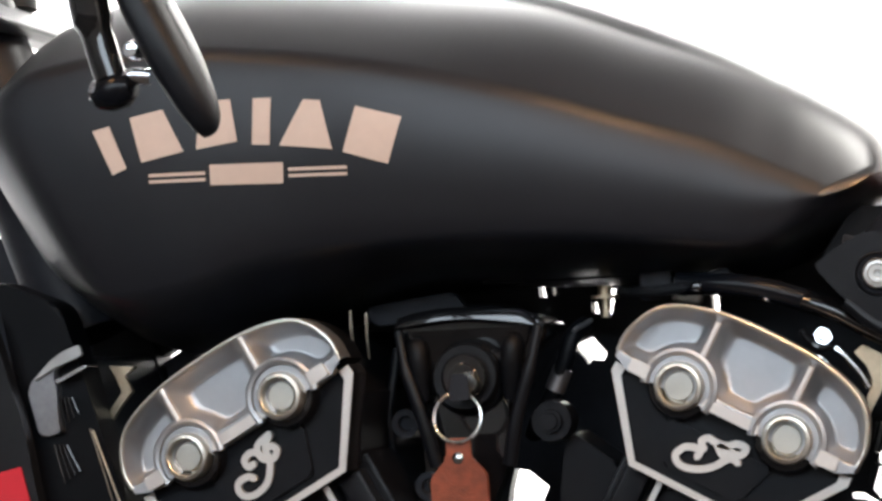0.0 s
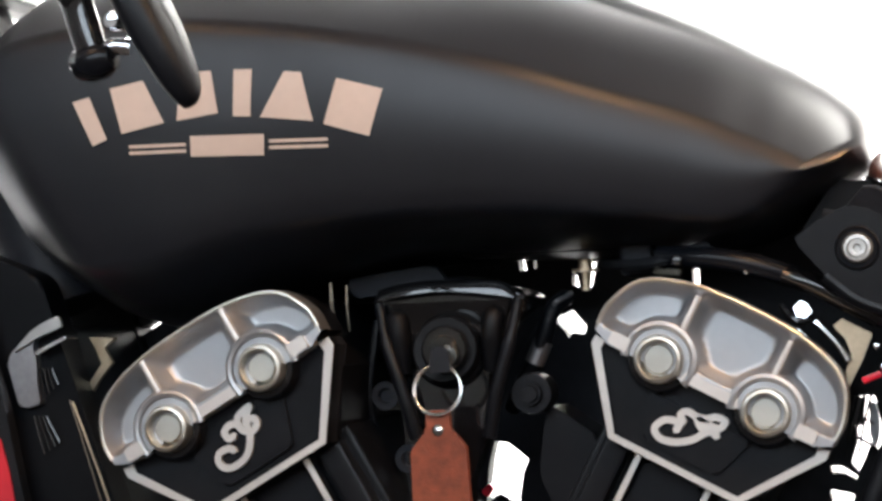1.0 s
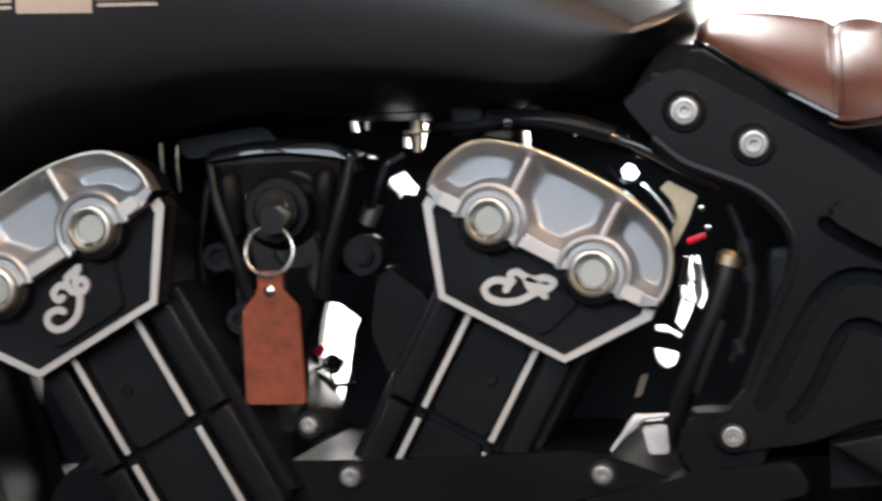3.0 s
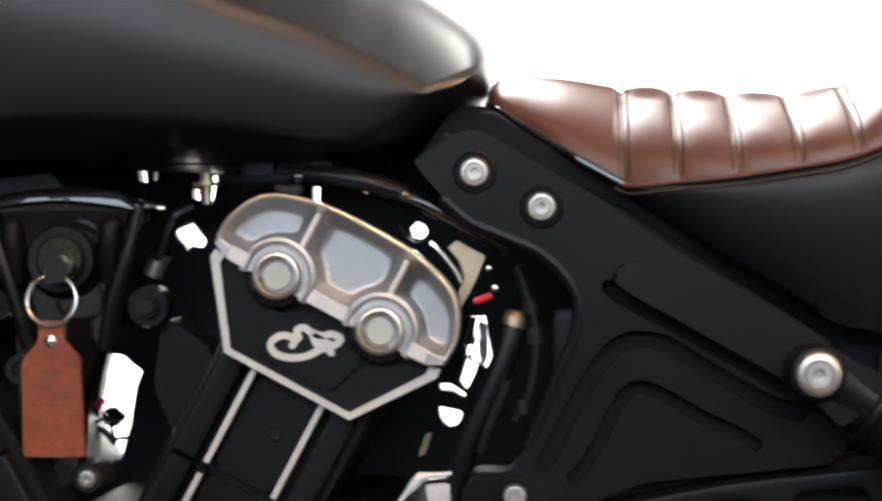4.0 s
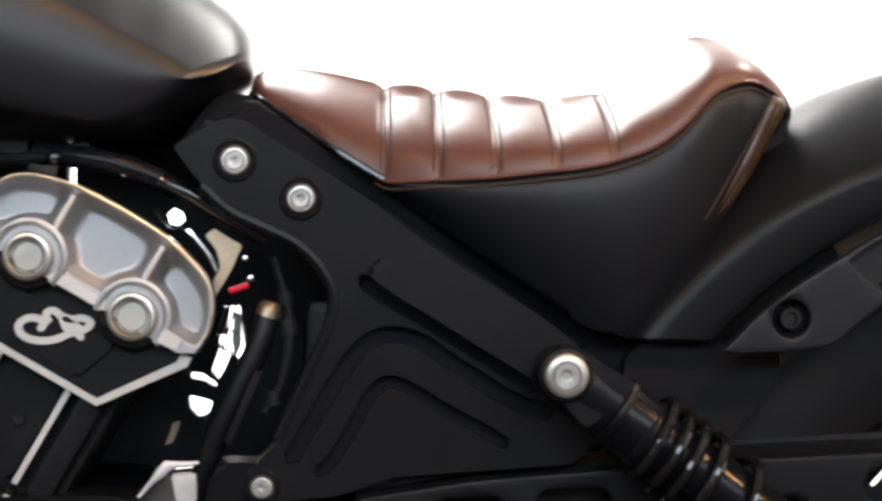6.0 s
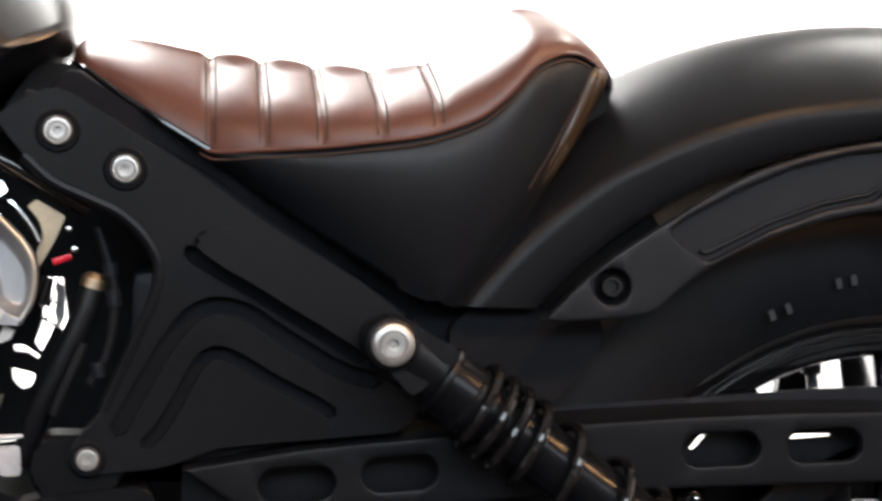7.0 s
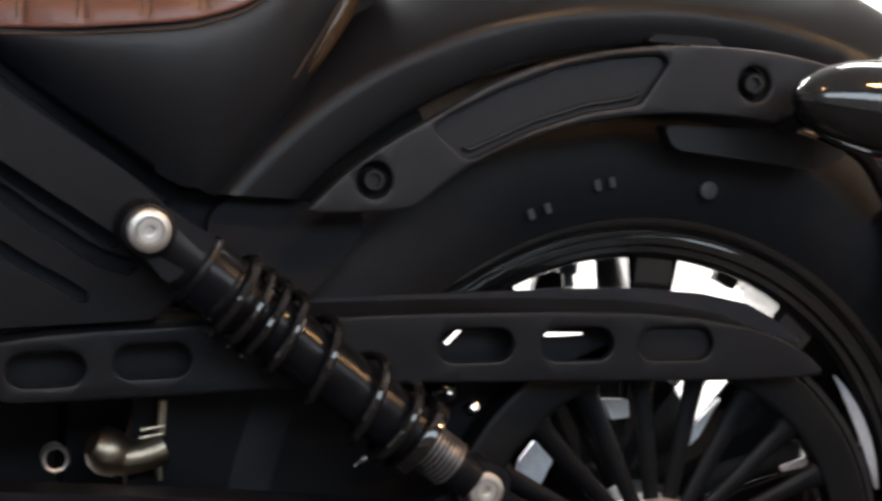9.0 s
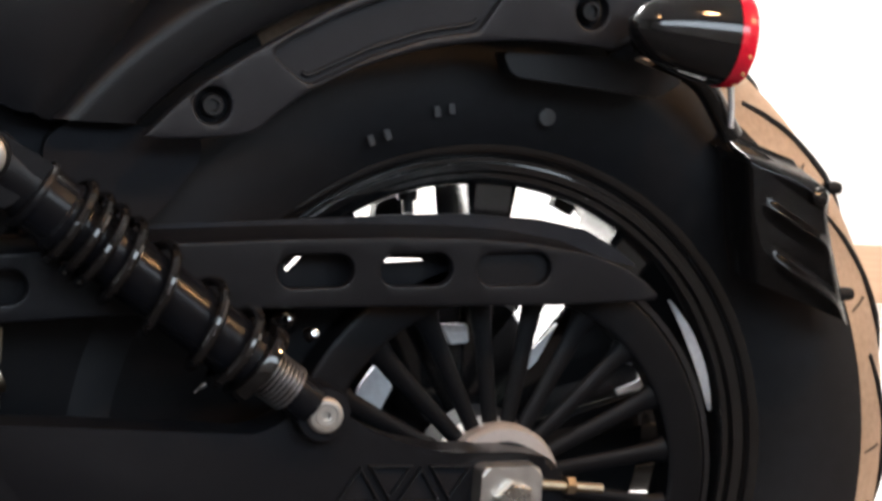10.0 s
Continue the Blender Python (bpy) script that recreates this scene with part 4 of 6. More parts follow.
part("thin_lever", tube(curve_pts([(-0.829, 0.045, 0.462), (-0.818, 0.047, 0.464), (-0.806, 0.047, 0.461), (-0.796, 0.045, 0.452)], 5), 0.0022, 8), FRAME, plumb)
for k in range(3):
    part("cable", tube([(-0.5416 - 0.0042 * k, 0.030, 0.541), (-0.5475 - 0.0042 * k, 0.030, 0.5214), (-0.5525 - 0.0040 * k, 0.030, 0.500)], 0.0009, 6), RUBBER, plumb)
for x0, z0, x1, z1, r in ((-0.5480, 0.5230, -0.5390, 0.5180, 0.0009), (-0.5550, 0.5120, -0.5440, 0.5060, 0.0010)):
    part("bellows_rib", tube([(x0, 0.045, z0), ((x0 + x1) / 2, 0.038, (z0 + z1) / 2 + 0.001), (x1, 0.045, z1)], r, 8), CAST, plumb)
part("grey_bellows", plate(rounded([(-0.5440, 0.5350), (-0.5400, 0.5340), (-0.5385, 0.5240), (-0.5385, 0.5120), (-0.5420, 0.5040), (-0.5450, 0.5150)], 0.002, 2), 0.040, 0.048, 0.002), PALE, plumb, "grey rubber bellows")
part("grey_sleeve", tube([(-0.5500, 0.040, 0.538), (-0.5530, 0.042, 0.520)], 0.0042, 12), CAST, plumb, "grey metal sleeve")

# parts behind the rear cylinder
rear = part("rear_bracket", plate(rounded([(-0.5560, 0.5852), (-0.5508, 0.5896), (-0.5334, 0.5799), (-0.5400, 0.5640), (-0.5488, 0.5481), (-0.5500, 0.5577), (-0.5460, 0.5680), (-0.5490, 0.5770)], 0.001), -0.088, -0.084, 0.0006), BRONZE, BIKE, "goldish plated bracket behind the rear cylinder")
for pipe in ([(-0.5775, 0.5835), (-0.5735, 0.5802), (-0.5633, 0.5682), (-0.5548, 0.5545), (-0.551, 0.545)], [(-0.5665, 0.5880), (-0.5631, 0.5853), (-0.5530, 0.5733), (-0.5480, 0.5640)]):
    part("chrome_pipe", tube(curve_pts([(x, -0.0915, z) for x, z in pipe], 6), 0.0026, 10), CHROME, rear, "chrome pipe")
part("bracket_arm", tube(curve_pts([(-0.60, -0.08, 0.622), (-0.57, -0.09, 0.612), (-0.545, -0.09, 0.598), (-0.52, -0.085, 0.585)], 6), 0.006, 12), GLOSS, rear, "gloss black bracket arm")
part("wiring_loom", tube(curve_pts([(-0.66, -0.08, 0.632), (-0.62, -0.09, 0.628), (-0.585, -0.085, 0.618), (-0.555, -0.08, 0.605), (-0.53, -0.075, 0.59)], 6), 0.007, 12), DAMPER, rear, "black wiring loom")
for x, z, r in ((-0.647, 0.6285, 0.004), (-0.605, 0.6205, 0.0025), (-0.5310, 0.5725, 0.0022), (-0.5275, 0.5605, 0.0025)):
    part("clip", lathe([(0, r), (r * 0.7, r * 0.7), (r, 0), (r, -0.006)], (x, -0.092, z), seg=14), CHROME if x > -0.61 else GLOSS, rear)
part("cable", tube(curve_pts([(-0.514, -0.095, 0.574), (-0.508, -0.095, 0.556), (-0.504, -0.095, 0.542), (-0.503, -0.095, 0.521), (-0.507, -0.095, 0.497), (-0.516, -0.095, 0.480)], 6), 0.0028, 10), RUBBER, rear)
for x, z, h in ((-0.506, 0.549, 0.008), (-0.5035, 0.532, 0.010), (-0.511, 0.489, 0.009)):
    part("cable_fitting", lathe([(0.003, -h / 2), (0.0048, -h / 2), (0.0048, h / 2), (0.003, h / 2)], (x, -0.095, z), axis=(-0.15, 0, 1), seg=12), DARK, rear)
part("strap", tube(curve_pts([(-0.520, -0.101, 0.505), (-0.528, -0.102, 0.485), (-0.537, -0.101, 0.462)], 6), 0.003, 8), PLASTIC, rear)
part("clamp_nut", lathe([(0, 0.006), (0.0032, 0.006), (0.0036, 0.002), (0.0055, 0.002), (0.0066, 0.0), (0.0066, -0.012)], (-0.5740, -0.085, 0.5955), axis=(0.25, -1, 0.15), seg=6), CHROME, rear, "chrome nut")
part("nut_clamp", tube(curve_pts([(-0.5860, -0.083, 0.5990), (-0.5825, -0.087, 0.5935), (-0.5760, -0.087, 0.5885), (-0.5690, -0.085, 0.5900)], 5), 0.0026, 8), GLOSS, rear, "gloss black hose clip")
part("red_clip", block(-0.5346, -0.09, 0.5543, 0.012, 0.006, 0.004, 0.001, -20), RED, rear, "small red clip")
part("rear_hose", tube(curve_pts([(-0.516, -0.088, 0.540), (-0.521, -0.09, 0.521), (-0.535, -0.09, 0.488), (-0.547, -0.086, 0.459), (-0.555, -0.08, 0.43)], 6), 0.0075, 14), PLASTIC, rear, "black rubber hose")
part("hose_end", lathe([(0, 0.004), (0.006, 0.003), (0.0082, 0.0), (0.0082, -0.006)], (-0.5145, -0.088, 0.543), axis=(0.3, 0, 1), seg=16), BRONZE, rear)
# Pale base colour carries the white reflection of these chrome levers.
part("foot_linkage", tube([(-0.5864, -0.130, 0.4317), (-0.5790, -0.130, 0.4406), (-0.5736, -0.130, 0.4466), (-0.5703, -0.130, 0.4506), (-0.5646, -0.130, 0.4516), (-0.5580, -0.130, 0.4519), (-0.5520, -0.130, 0.4529)], [0.0010, 0.0016, 0.0034, 0.0034, 0.0018, 0.0016, 0.0010], 10), PALE, rear, "bright foot lever linkage")
part("chrome_foot", plate(rounded([(-0.5711, 0.4402), (-0.5562, 0.4416), (-0.5553, 0.4238), (-0.5674, 0.4237)], 0.002), -0.09, -0.08, 0.001), PALE, rear, "bright lever foot")
part("brass_stay", plate(rounded([(-0.5674, 0.4757), (-0.5634, 0.4767), (-0.5672, 0.4644), (-0.5718, 0.4625)], 0.001), -0.13, -0.127, 0.0008), AGED, rear, "dull brass stay")
part("lower_rail", plate(rounded([(-0.62, 0.398), (-0.53, 0.418), (-0.48, 0.424), (-0.47, 0.405), (-0.62, 0.375)], 0.006), -0.125, -0.09, 0.003), DEEP, rear, "black lower frame rail")

# ---- seat ----
SEAT = [  # x, half width, top, seam, bottom
    (-0.5350, 0.022, 0.6820, 0.6770, 0.674),
    (-0.5336, 0.036, 0.6865, 0.6760, 0.672),
    (-0.5305, 0.048, 0.6910, 0.6740, 0.670),
    (-0.5250, 0.058, 0.6935, 0.6705, 0.666),
    (-0.5112, 0.070, 0.6945, 0.6605, 0.655),
    (-0.4872, 0.090, 0.6920, 0.6447, 0.639),
    (-0.4536, 0.104, 0.6860, 0.6248, 0.618),
    (-0.4467, 0.107, 0.6850, 0.6220, 0.6145),
    (-0.4200, 0.117, 0.6830, 0.6236, 0.5980),
    (-0.3870, 0.127, 0.6805, 0.6261, 0.5765),
    (-0.3545, 0.134, 0.6790, 0.6304, 0.5560),
    (-0.3280, 0.137, 0.6810, 0.6345, 0.5400),
    (-0.3090, 0.138, 0.6885, 0.6400, 0.5370),
    (-0.2890, 0.1375, 0.7030, 0.6490, 0.5560),
    (-0.2728, 0.1365, 0.7145, 0.6630, 0.5740),
    (-0.2590, 0.133, 0.7212, 0.6787, 0.5900),
    (-0.2485, 0.129, 0.7220, 0.6853, 0.6040),
    (-0.2370, 0.125, 0.7195, 0.6887, 0.6190),
    (-0.2255, 0.117, 0.7140, 0.6880, 0.6350),
    (-0.2150, 0.109, 0.7075, 0.6820, 0.6500),
    (-0.2050, 0.094, 0.7000, 0.6760, 0.6550),
    (-0.1960, 0.058, 0.6870, 0.6680, 0.6550),
]
RIBS = [-0.449, -0.4175, -0.384, -0.349, -0.316]


def rib_swell(x):
    if x < RIBS[0]:
        return 1 - 0.06 * max(0.0, 1 - (RIBS[0] - x) / 0.008) ** 2
    if x > RIBS[-1]:
        return 1 - 0.06 * max(0.0, 1 - (x - RIBS[-1]) / 0.012) ** 2
    for a, b in zip(RIBS, RIBS[1:]):
        if a <= x <= b:
            u = (x - a) / (b - a)
            return 0.94 + 0.085 * math.sin(math.pi * u) ** 0.45
    return 1.0


def seat_surface(x, t):
    """A point of the leather: t 0 at the seam, 1 on the ridge."""
    w, zt, zs, zb = interp(SEAT, x)
    k = rib_swell(x)
    k = 1 + (k - 1) * math.sin(math.pi * min(1, t * 1.2 + 0.06)) ** 0.5 if t < 0.8 else k
    a = t * math.pi / 2
    return (x, -w * (1 - 0.62 * math.sin(a) ** 2.2) * (1 + (k - 1) * 0.35) if t < 1 else -w * 0.38, zs + (zt - zs) * (1 - (1 - t) ** 1.5) * (1 + (k - 1) * 1.1))


def seat_top():
    rows = []
    for i in range(241):
        x = -0.5350 + i / 240 * 0.3390
        near = [seat_surface(x, t / 14) for t in range(15)]
        ridge = near[-1]
        mid_p = (x, 0.0, ridge[2] - 0.006)
        rows.append(near + [mid_p] + [(p[0], -p[1], p[2]) for p in reversed(near)])
    return grid(rows)


seat = new("seat")
tagged(seat, "brown ribbed leather solo seat with black vinyl sides on the frame", "seat")
seat.parent = BIKE
part("seat_top", seat_top(), LEATHER, seat, "brown ribbed leather", sharp=1.0)


REAR_CORNER = [(-0.310, 0.535), (-0.2906, 0.5545), (-0.2716, 0.5779), (-0.2509, 0.6053), (-0.2390, 0.6265), (-0.2305, 0.6435), (-0.2202, 0.6617), (-0.2115, 0.6800), (-0.192, 0.690)]
REAR_DROP = [(-0.310, 0.0), (-0.2826, 0.029), (-0.2590, 0.028), (-0.2284, 0.036), (-0.2046, 0.029), (-0.1965, 0.010)]


def vinyl_at(x, z):
    """A point of the near vinyl side, which turns inwards behind the rear corner."""
    w, zt, zs, zb = interp(SEAT, x)
    zb = min(zb, zs - 0.006)
    u = (zs - z) / (zs - zb)
    v = min(1.0, max(0.0, u))
    roll = 0.004 * max(0.0, 1 - v / 0.19) ** 2
    turned = 0.75 * max(0.0, interp(REAR_CORNER, x) - z) if x > -0.31 else 0.0
    return (x, -max(0.02, w * (1.0 + 0.018 * math.sin(math.pi * v)) - 0.020 * v * v - roll - turned), z)


def vinyl_point(x, u):
    w, zt, zs, zb = interp(SEAT, x)
    zb = min(zb, zs - 0.006) - interp(REAR_DROP, x)
    return vinyl_at(x, zs + (zb - zs) * u)


def seat_base():
    rows = []
    for i in range(193):
        row = [vinyl_point(-0.5335 + i / 192 * 0.3375, t / 16) for t in range(17)]
        rows.append(row + [(a, -b, c) for a, b, c in reversed(row)])
    bm = grid(rows, wrap=True)
    bm.verts.ensure_lookup_table()
    k = 34
    bm.faces.new([bm.verts[i] for i in range(k)])
    bm.faces.new([bm.verts[192 * k + i] for i in range(k)])
    return bm


part("seat_side", seat_base(), VINYL, seat, "black vinyl side panel", sharp=1.0)


def along_seam(drop, out):
    pts = []
    for i in range(70):
        x = -0.455 + i / 69 * 0.235
        w, zt, zs, zb = interp(SEAT, x)
        pts.append((x, -w - out, zs + drop))
    return pts


part("piping", tube(along_seam(-0.001, 0.0004), 0.0012, 8), LEATHER, seat, "brown piping along the seam")
part("stitching", tube(along_seam(-0.0055, 0.0006), 0.0007, 6), THREAD, seat)
part("seam_welt", tube([(x, y, z) for x, y, z in [seat_surface(-0.534 + 0.085 * k / 20, 0.0) for k in range(21)]], 0.0022, 8), GLOSS, seat)
for rx in RIBS:
    for d in (-0.0028, 0.0028):
        part("stitching", tube([Vector(seat_surface(rx + d, 0.04 + 0.9 * t / 16)) + Vector((0, -0.0004, 0.0004)) for t in range(17)], 0.0006, 6), THREAD, seat)
# Rear corner folds, tinted brown where the lamp would gild them.
REAR_FOLD = [(-0.2101, 0.6824), (-0.2144, 0.6744), (-0.2202, 0.6601), (-0.2293, 0.6406), (-0.2411, 0.6196), (-0.2522, 0.6022)]
for off, r in ((-0.0042, 0.0036), (0.0, 0.0042), (0.0046, 0.0036)):
    part("rear_piping", tube([Vector(vinyl_at(x + off, z)) + Vector((0, 0.0012 + 0.0030 * max(0.0, (0.640 - z) / 0.038), 0)) for x, z in curve_pts(REAR_FOLD, 5)], [r * min(1.0, 0.25 + 0.08 * min(k * 2, 25 - k)) for k in range(26)], 12), FOLD, seat, "glossy fold down the rear corner, brown for its warm highlight")
part("rear_stitching", tube([Vector(vinyl_at(x - 0.0065, z)) for x, z in curve_pts(REAR_CORNER[3:8], 4)], 0.0007, 6), THREAD, seat)
part("seat_pan", plate([(-0.552, 0.650), (-0.535, 0.668), (-0.527, 0.668), (-0.5112, 0.657), (-0.4872, 0.642), (-0.4536, 0.621), (-0.400, 0.596), (-0.330, 0.548), (-0.300, 0.535), (-0.285, 0.528), (-0.300, 0.505), (-0.350, 0.510), (-0.430, 0.560), (-0.510, 0.610)], -0.088, 0.088, 0.003), NIGHT, seat, "black seat pan")
part("seat_back", plate(rounded([(-0.240, 0.690), (-0.217, 0.695), (-0.201, 0.688), (-0.195, 0.676), (-0.204, 0.640), (-0.240, 0.600), (-0.285, 0.560), (-0.290, 0.600)], 0.004), -0.070, 0.070, 0.004, 3), DEEP, seat, "black back of the seat")

# ---- rear fender ----
def polar(r, deg, y):
    """A place on a circle round the axle; 0 degrees up, positive to the rear."""
    return (r * math.sin(radians(deg)), y, AXLE[1] + r * math.cos(radians(deg)))


def fender_mesh():
    """The fender's skin from its level front end to its cut tail."""
    rows = []
    for i in range(61):
        k = i / 60
        row = []
        deg = -53 + 74 * k
        grow = 0.0085 * min(1.0, max(0.0, -deg - 9) / 27)
        sec = [(-0.100, 0.328), (-0.112, 0.331), (-0.1148, 0.338), (-0.1150, 0.3475 + grow), (-0.1145, 0.3510 + grow), (-0.1132, 0.3545 + grow)]
        for n in range(11):
            t = n / 10
            k0, k1, k2, k3 = (1 - t) ** 3, 3 * t * (1 - t) ** 2, 3 * t * t * (1 - t), t ** 3
            sec.append((-(k0 * 0.1116 + k1 * 0.0930 + k2 * 0.0600), (0.3570 + grow) * k0 + (0.381 + 0.5 * grow) * k1 + 0.4108 * (k2 + k3)))
        lean = 5.0 * max(0.0, k - 0.6) / 0.4
        for y, r in sec:
            first = -math.degrees(math.acos(0.218 / r))
            row.append(polar(r, first + (21 - first) * k + lean * (r - 0.349) / 0.055, y))
        rows.append(row + [(a, -b, c) for a, b, c in reversed(row[:-1])])
    bm = grid(rows)
    bmesh.ops.solidify(bm, geom=bm.faces[:], thickness=-0.003)
    return bm


fender = part("rear_fender", fender_mesh(), MATT, BIKE, "matt black bobbed rear fender", sharp=0.9)
STRUT_BOLTS = ((-0.2064, 0.5479), (0.0359, 0.6241))
strut_out = curve_pts([(-0.2470, 0.5270), (-0.2146, 0.5594), (-0.1641, 0.5939), (-0.1298, 0.6150), (-0.0946, 0.6290), (-0.0587, 0.6381), (-0.0200, 0.6440), (0.0200, 0.6455), (0.0546, 0.6444), (0.0913, 0.6387), (0.112, 0.632)], 4)
strut_in = curve_pts([(0.112, 0.593), (0.0592, 0.6000), (0.0193, 0.6025), (-0.0193, 0.6011), (-0.0560, 0.5958), (-0.0919, 0.5861), (-0.1271, 0.5719), (-0.1478, 0.5599), (-0.1665, 0.5454), (-0.1799, 0.5339), (-0.2024, 0.5290), (-0.2380, 0.5258)], 4)
recess = [(-0.1711, 0.5820), (-0.1638, 0.5892), (-0.1294, 0.6081), (-0.0943, 0.6239), (-0.0585, 0.6337), (-0.0273, 0.6373), (-0.0233, 0.6323), (-0.0399, 0.6055), (-0.0743, 0.5984), (-0.1098, 0.5847), (-0.1462, 0.5650), (-0.1517, 0.5660), (-0.1665, 0.5760)]
strut = part("fender_strut", holed(list(strut_out) + list(strut_in), [rounded(recess, 0.005)] + [[(x + 0.0112 * math.cos(a), z + 0.0112 * math.sin(a)) for a in [2 * math.pi * k / 28 for k in range(28)]] for x, z in STRUT_BOLTS], -0.1315, -0.1215, 0.0024), STRUT, fender, "black fender strut with recessed panel")
part("recess_floor", plate(rounded([(p[0], p[1]) for p in recess], 0.005), -0.1245, -0.1205, 0), STRUT, fender)
part("recess_bead", tube([(p[0], -0.1250, p[1]) for p in rounded([(-0.162, 0.580), (-0.1485, 0.5690), (-0.1098, 0.5890), (-0.0743, 0.6025), (-0.0425, 0.6095), (-0.029, 0.629)], 0.004)[5:-5]], 0.0017, 8), SATIN, fender)
part("strut_clip", plate(rounded([(-0.036, 0.6455), (-0.03, 0.6505), (0.010, 0.651), (0.018, 0.645)], 0.002), -0.122, -0.112, 0.001), SATIN, fender)
for x, z in STRUT_BOLTS:
    part("bolt", lathe([(0, 0.0005), (0.0035, 0.0005), (0.004, 0.003), (0.0060, 0.003), (0.0068, 0.001), (0.0068, -0.006)], (x, -0.1275, z), seg=24), PLASTIC, fender, "black socket screw")
    part("washer", lathe([(0.0, -0.002), (0.0112, -0.002), (0.0116, -0.003), (0.0116, -0.006)], (x, -0.1215, z), seg=24), NIGHT, fender)
part("hugger", plate([(-0.37, 0.33), (-0.37, 0.47), (-0.29, 0.48)] + [polar(0.326, d, 0)[::2] for d in range(-62, -92, -3)], -0.020, 0.10, 0.002), DEEP, fender, "black inner mudguard")
part("front_hugger", plate([polar(0.290, d, 0)[::2] for d in range(-88, -30, 3)] + [polar(0.325, d, 0)[::2] for d in range(-31, -90, -3)], -0.0725, -0.04, 0.002), DEEP, fender, "black inner mudguard edge")
part("inner_fender", plate(rounded([(-0.300, 0.520), (-0.284, 0.534), (-0.240, 0.531), (-0.205, 0.526), (-0.205, 0.512), (-0.224, 0.485), (-0.252, 0.455), (-0.30, 0.455)], 0.004), -0.100, 0.10, 0.001), NIGHT, fender, "black inner fender")
part("lower_guard", plate(rounded([(-0.014, 0.594), (0.075, 0.597), (0.118, 0.585), (0.10, 0.572), (-0.006, 0.579)], 0.004), -0.108, -0.09, 0.002), PLASTIC, fender)

# ---- turn signal ----
sig = part("turn_signal", lathe([(0, -0.0085), (0.0045, -0.0078), (0.0095, -0.0050), (0.0140, -0.0005), (0.0185, 0.006), (0.0225, 0.0145), (0.0265, 0.026), (0.0292, 0.040), (0.0304, 0.050), (0.0307, 0.0545), (0.0, 0.0545)], (0.0533, -0.168, 0.6168), axis=(1, -0.06, -0.06), seg=40), GLOSS, BIKE, "gloss black bullet turn signal with red lens")
part("lens", lathe([(0.0, 0.0682), (0.012, 0.0680), (0.022, 0.0677), (0.0290, 0.0668), (0.0307, 0.0640), (0.0312, 0.0590), (0.0312, 0.0547), (0.0, 0.0547)], (0.0533, -0.168, 0.6168), axis=(1, -0.06, -0.06), seg=40), RED, sig, "red lens")
for k in range(9):
    a = radians(-160 + 24 * k)
    part("lens_bead", lathe([(0, 0.0006), (0.0012, 0.0003), (0.0015, -0.0008)], Vector((0.0533, -0.168, 0.6168)) + Vector((1, -0.06, -0.06)).normalized() * 0.0600 + Vector((0, math.cos(a) * 0.0312, math.sin(a) * 0.0312)), axis=(0, math.cos(a), math.sin(a)), seg=8), BEAD, sig)
part("signal_stalk", tube([(0.058, -0.160, 0.607), (0.060, -0.135, 0.602), (0.065, -0.110, 0.603)], 0.008, 12), GLOSS, sig, "black stalk")

# ---- plate holder behind the wheel ----
def holder_skin():
    """A ribbed gloss shell: u runs down it, v from the tyre outwards."""
    left = [(0.0, 0.157, 0.5560), (0.35, 0.1630, 0.5210), (0.7, 0.1680, 0.4860), (1.0, 0.1760, 0.4545)]
    right = [(0.0, 0.2345, 0.5318), (0.15, 0.2425, 0.5170), (0.4, 0.2445, 0.4950), (0.7, 0.2545, 0.4640), (1.0, 0.2695, 0.4226)]

    def ease(a, b, x):
        x = min(1.0, max(0.0, (x - a) / (b - a)))
        return x * x * (3 - 2 * x)
    rows = []
    for i in range(49):
        u = i / 48
        a, b = Vector(interp(left, u)), Vector(interp(right, u))
        row = []
        for j in range(33):
            v = j / 32
            q = a.lerp(b, v)
            rib = max(0.0, math.sin(2 * math.pi * (2.9 * u - 0.75 * v + 0.10))) ** 2 * ease(0.22, 0.36, v) * (1 - ease(0.72, 0.84, v)) * ease(0.16, 0.26, u)
            y = -0.112 + 0.034 * (1 - ease(0.0, 0.20, u)) + 0.022 * ease(0.80, 1.0, v) + 0.022 * (1 - ease(0.0, 0.14, v)) - 0.0055 * rib - 0.010 * v
            row.append((q.x, y, q.y))
        rows.append(row)
    bm = grid(rows)
    bmesh.ops.solidify(bm, geom=bm.faces[:], thickness=0.003)
    return bm


holder = part("plate_holder", holder_skin(), GLOSS, BIKE, "gloss black ribbed plate holder beside the rear tyre", sharp=1.2)
part("holder_screw", lathe([(0, 0.004), (0.004, 0.0035), (0.0065, 0.001), (0.0065, -0.006)], (0.2215, -0.124, 0.5135), seg=18), GLOSS, holder)
part("holder_arm", tube(curve_pts([(0.10, -0.10, 0.60), (0.135, -0.10, 0.585), (0.163, -0.098, 0.55)], 5), 0.008, 12), GLOSS, holder, "gloss black arm")
part("silver_edge", tube([(0.1510, -0.112, 0.5835), (0.1530, -0.112, 0.570), (0.1535, -0.112, 0.556)], 0.0024, 8), CHROME, holder, "thin bright bracket edge")
for x, z in ((0.2475, 0.5190), (0.2660, 0.4450)):
    part("rubber_stop", lathe([(0, 0.004), (0.004, 0.0035), (0.0048, 0.0), (0.0048, -0.008)], (x, -0.100, z), axis=(1, 0, 0), seg=14), RUBBER, holder)

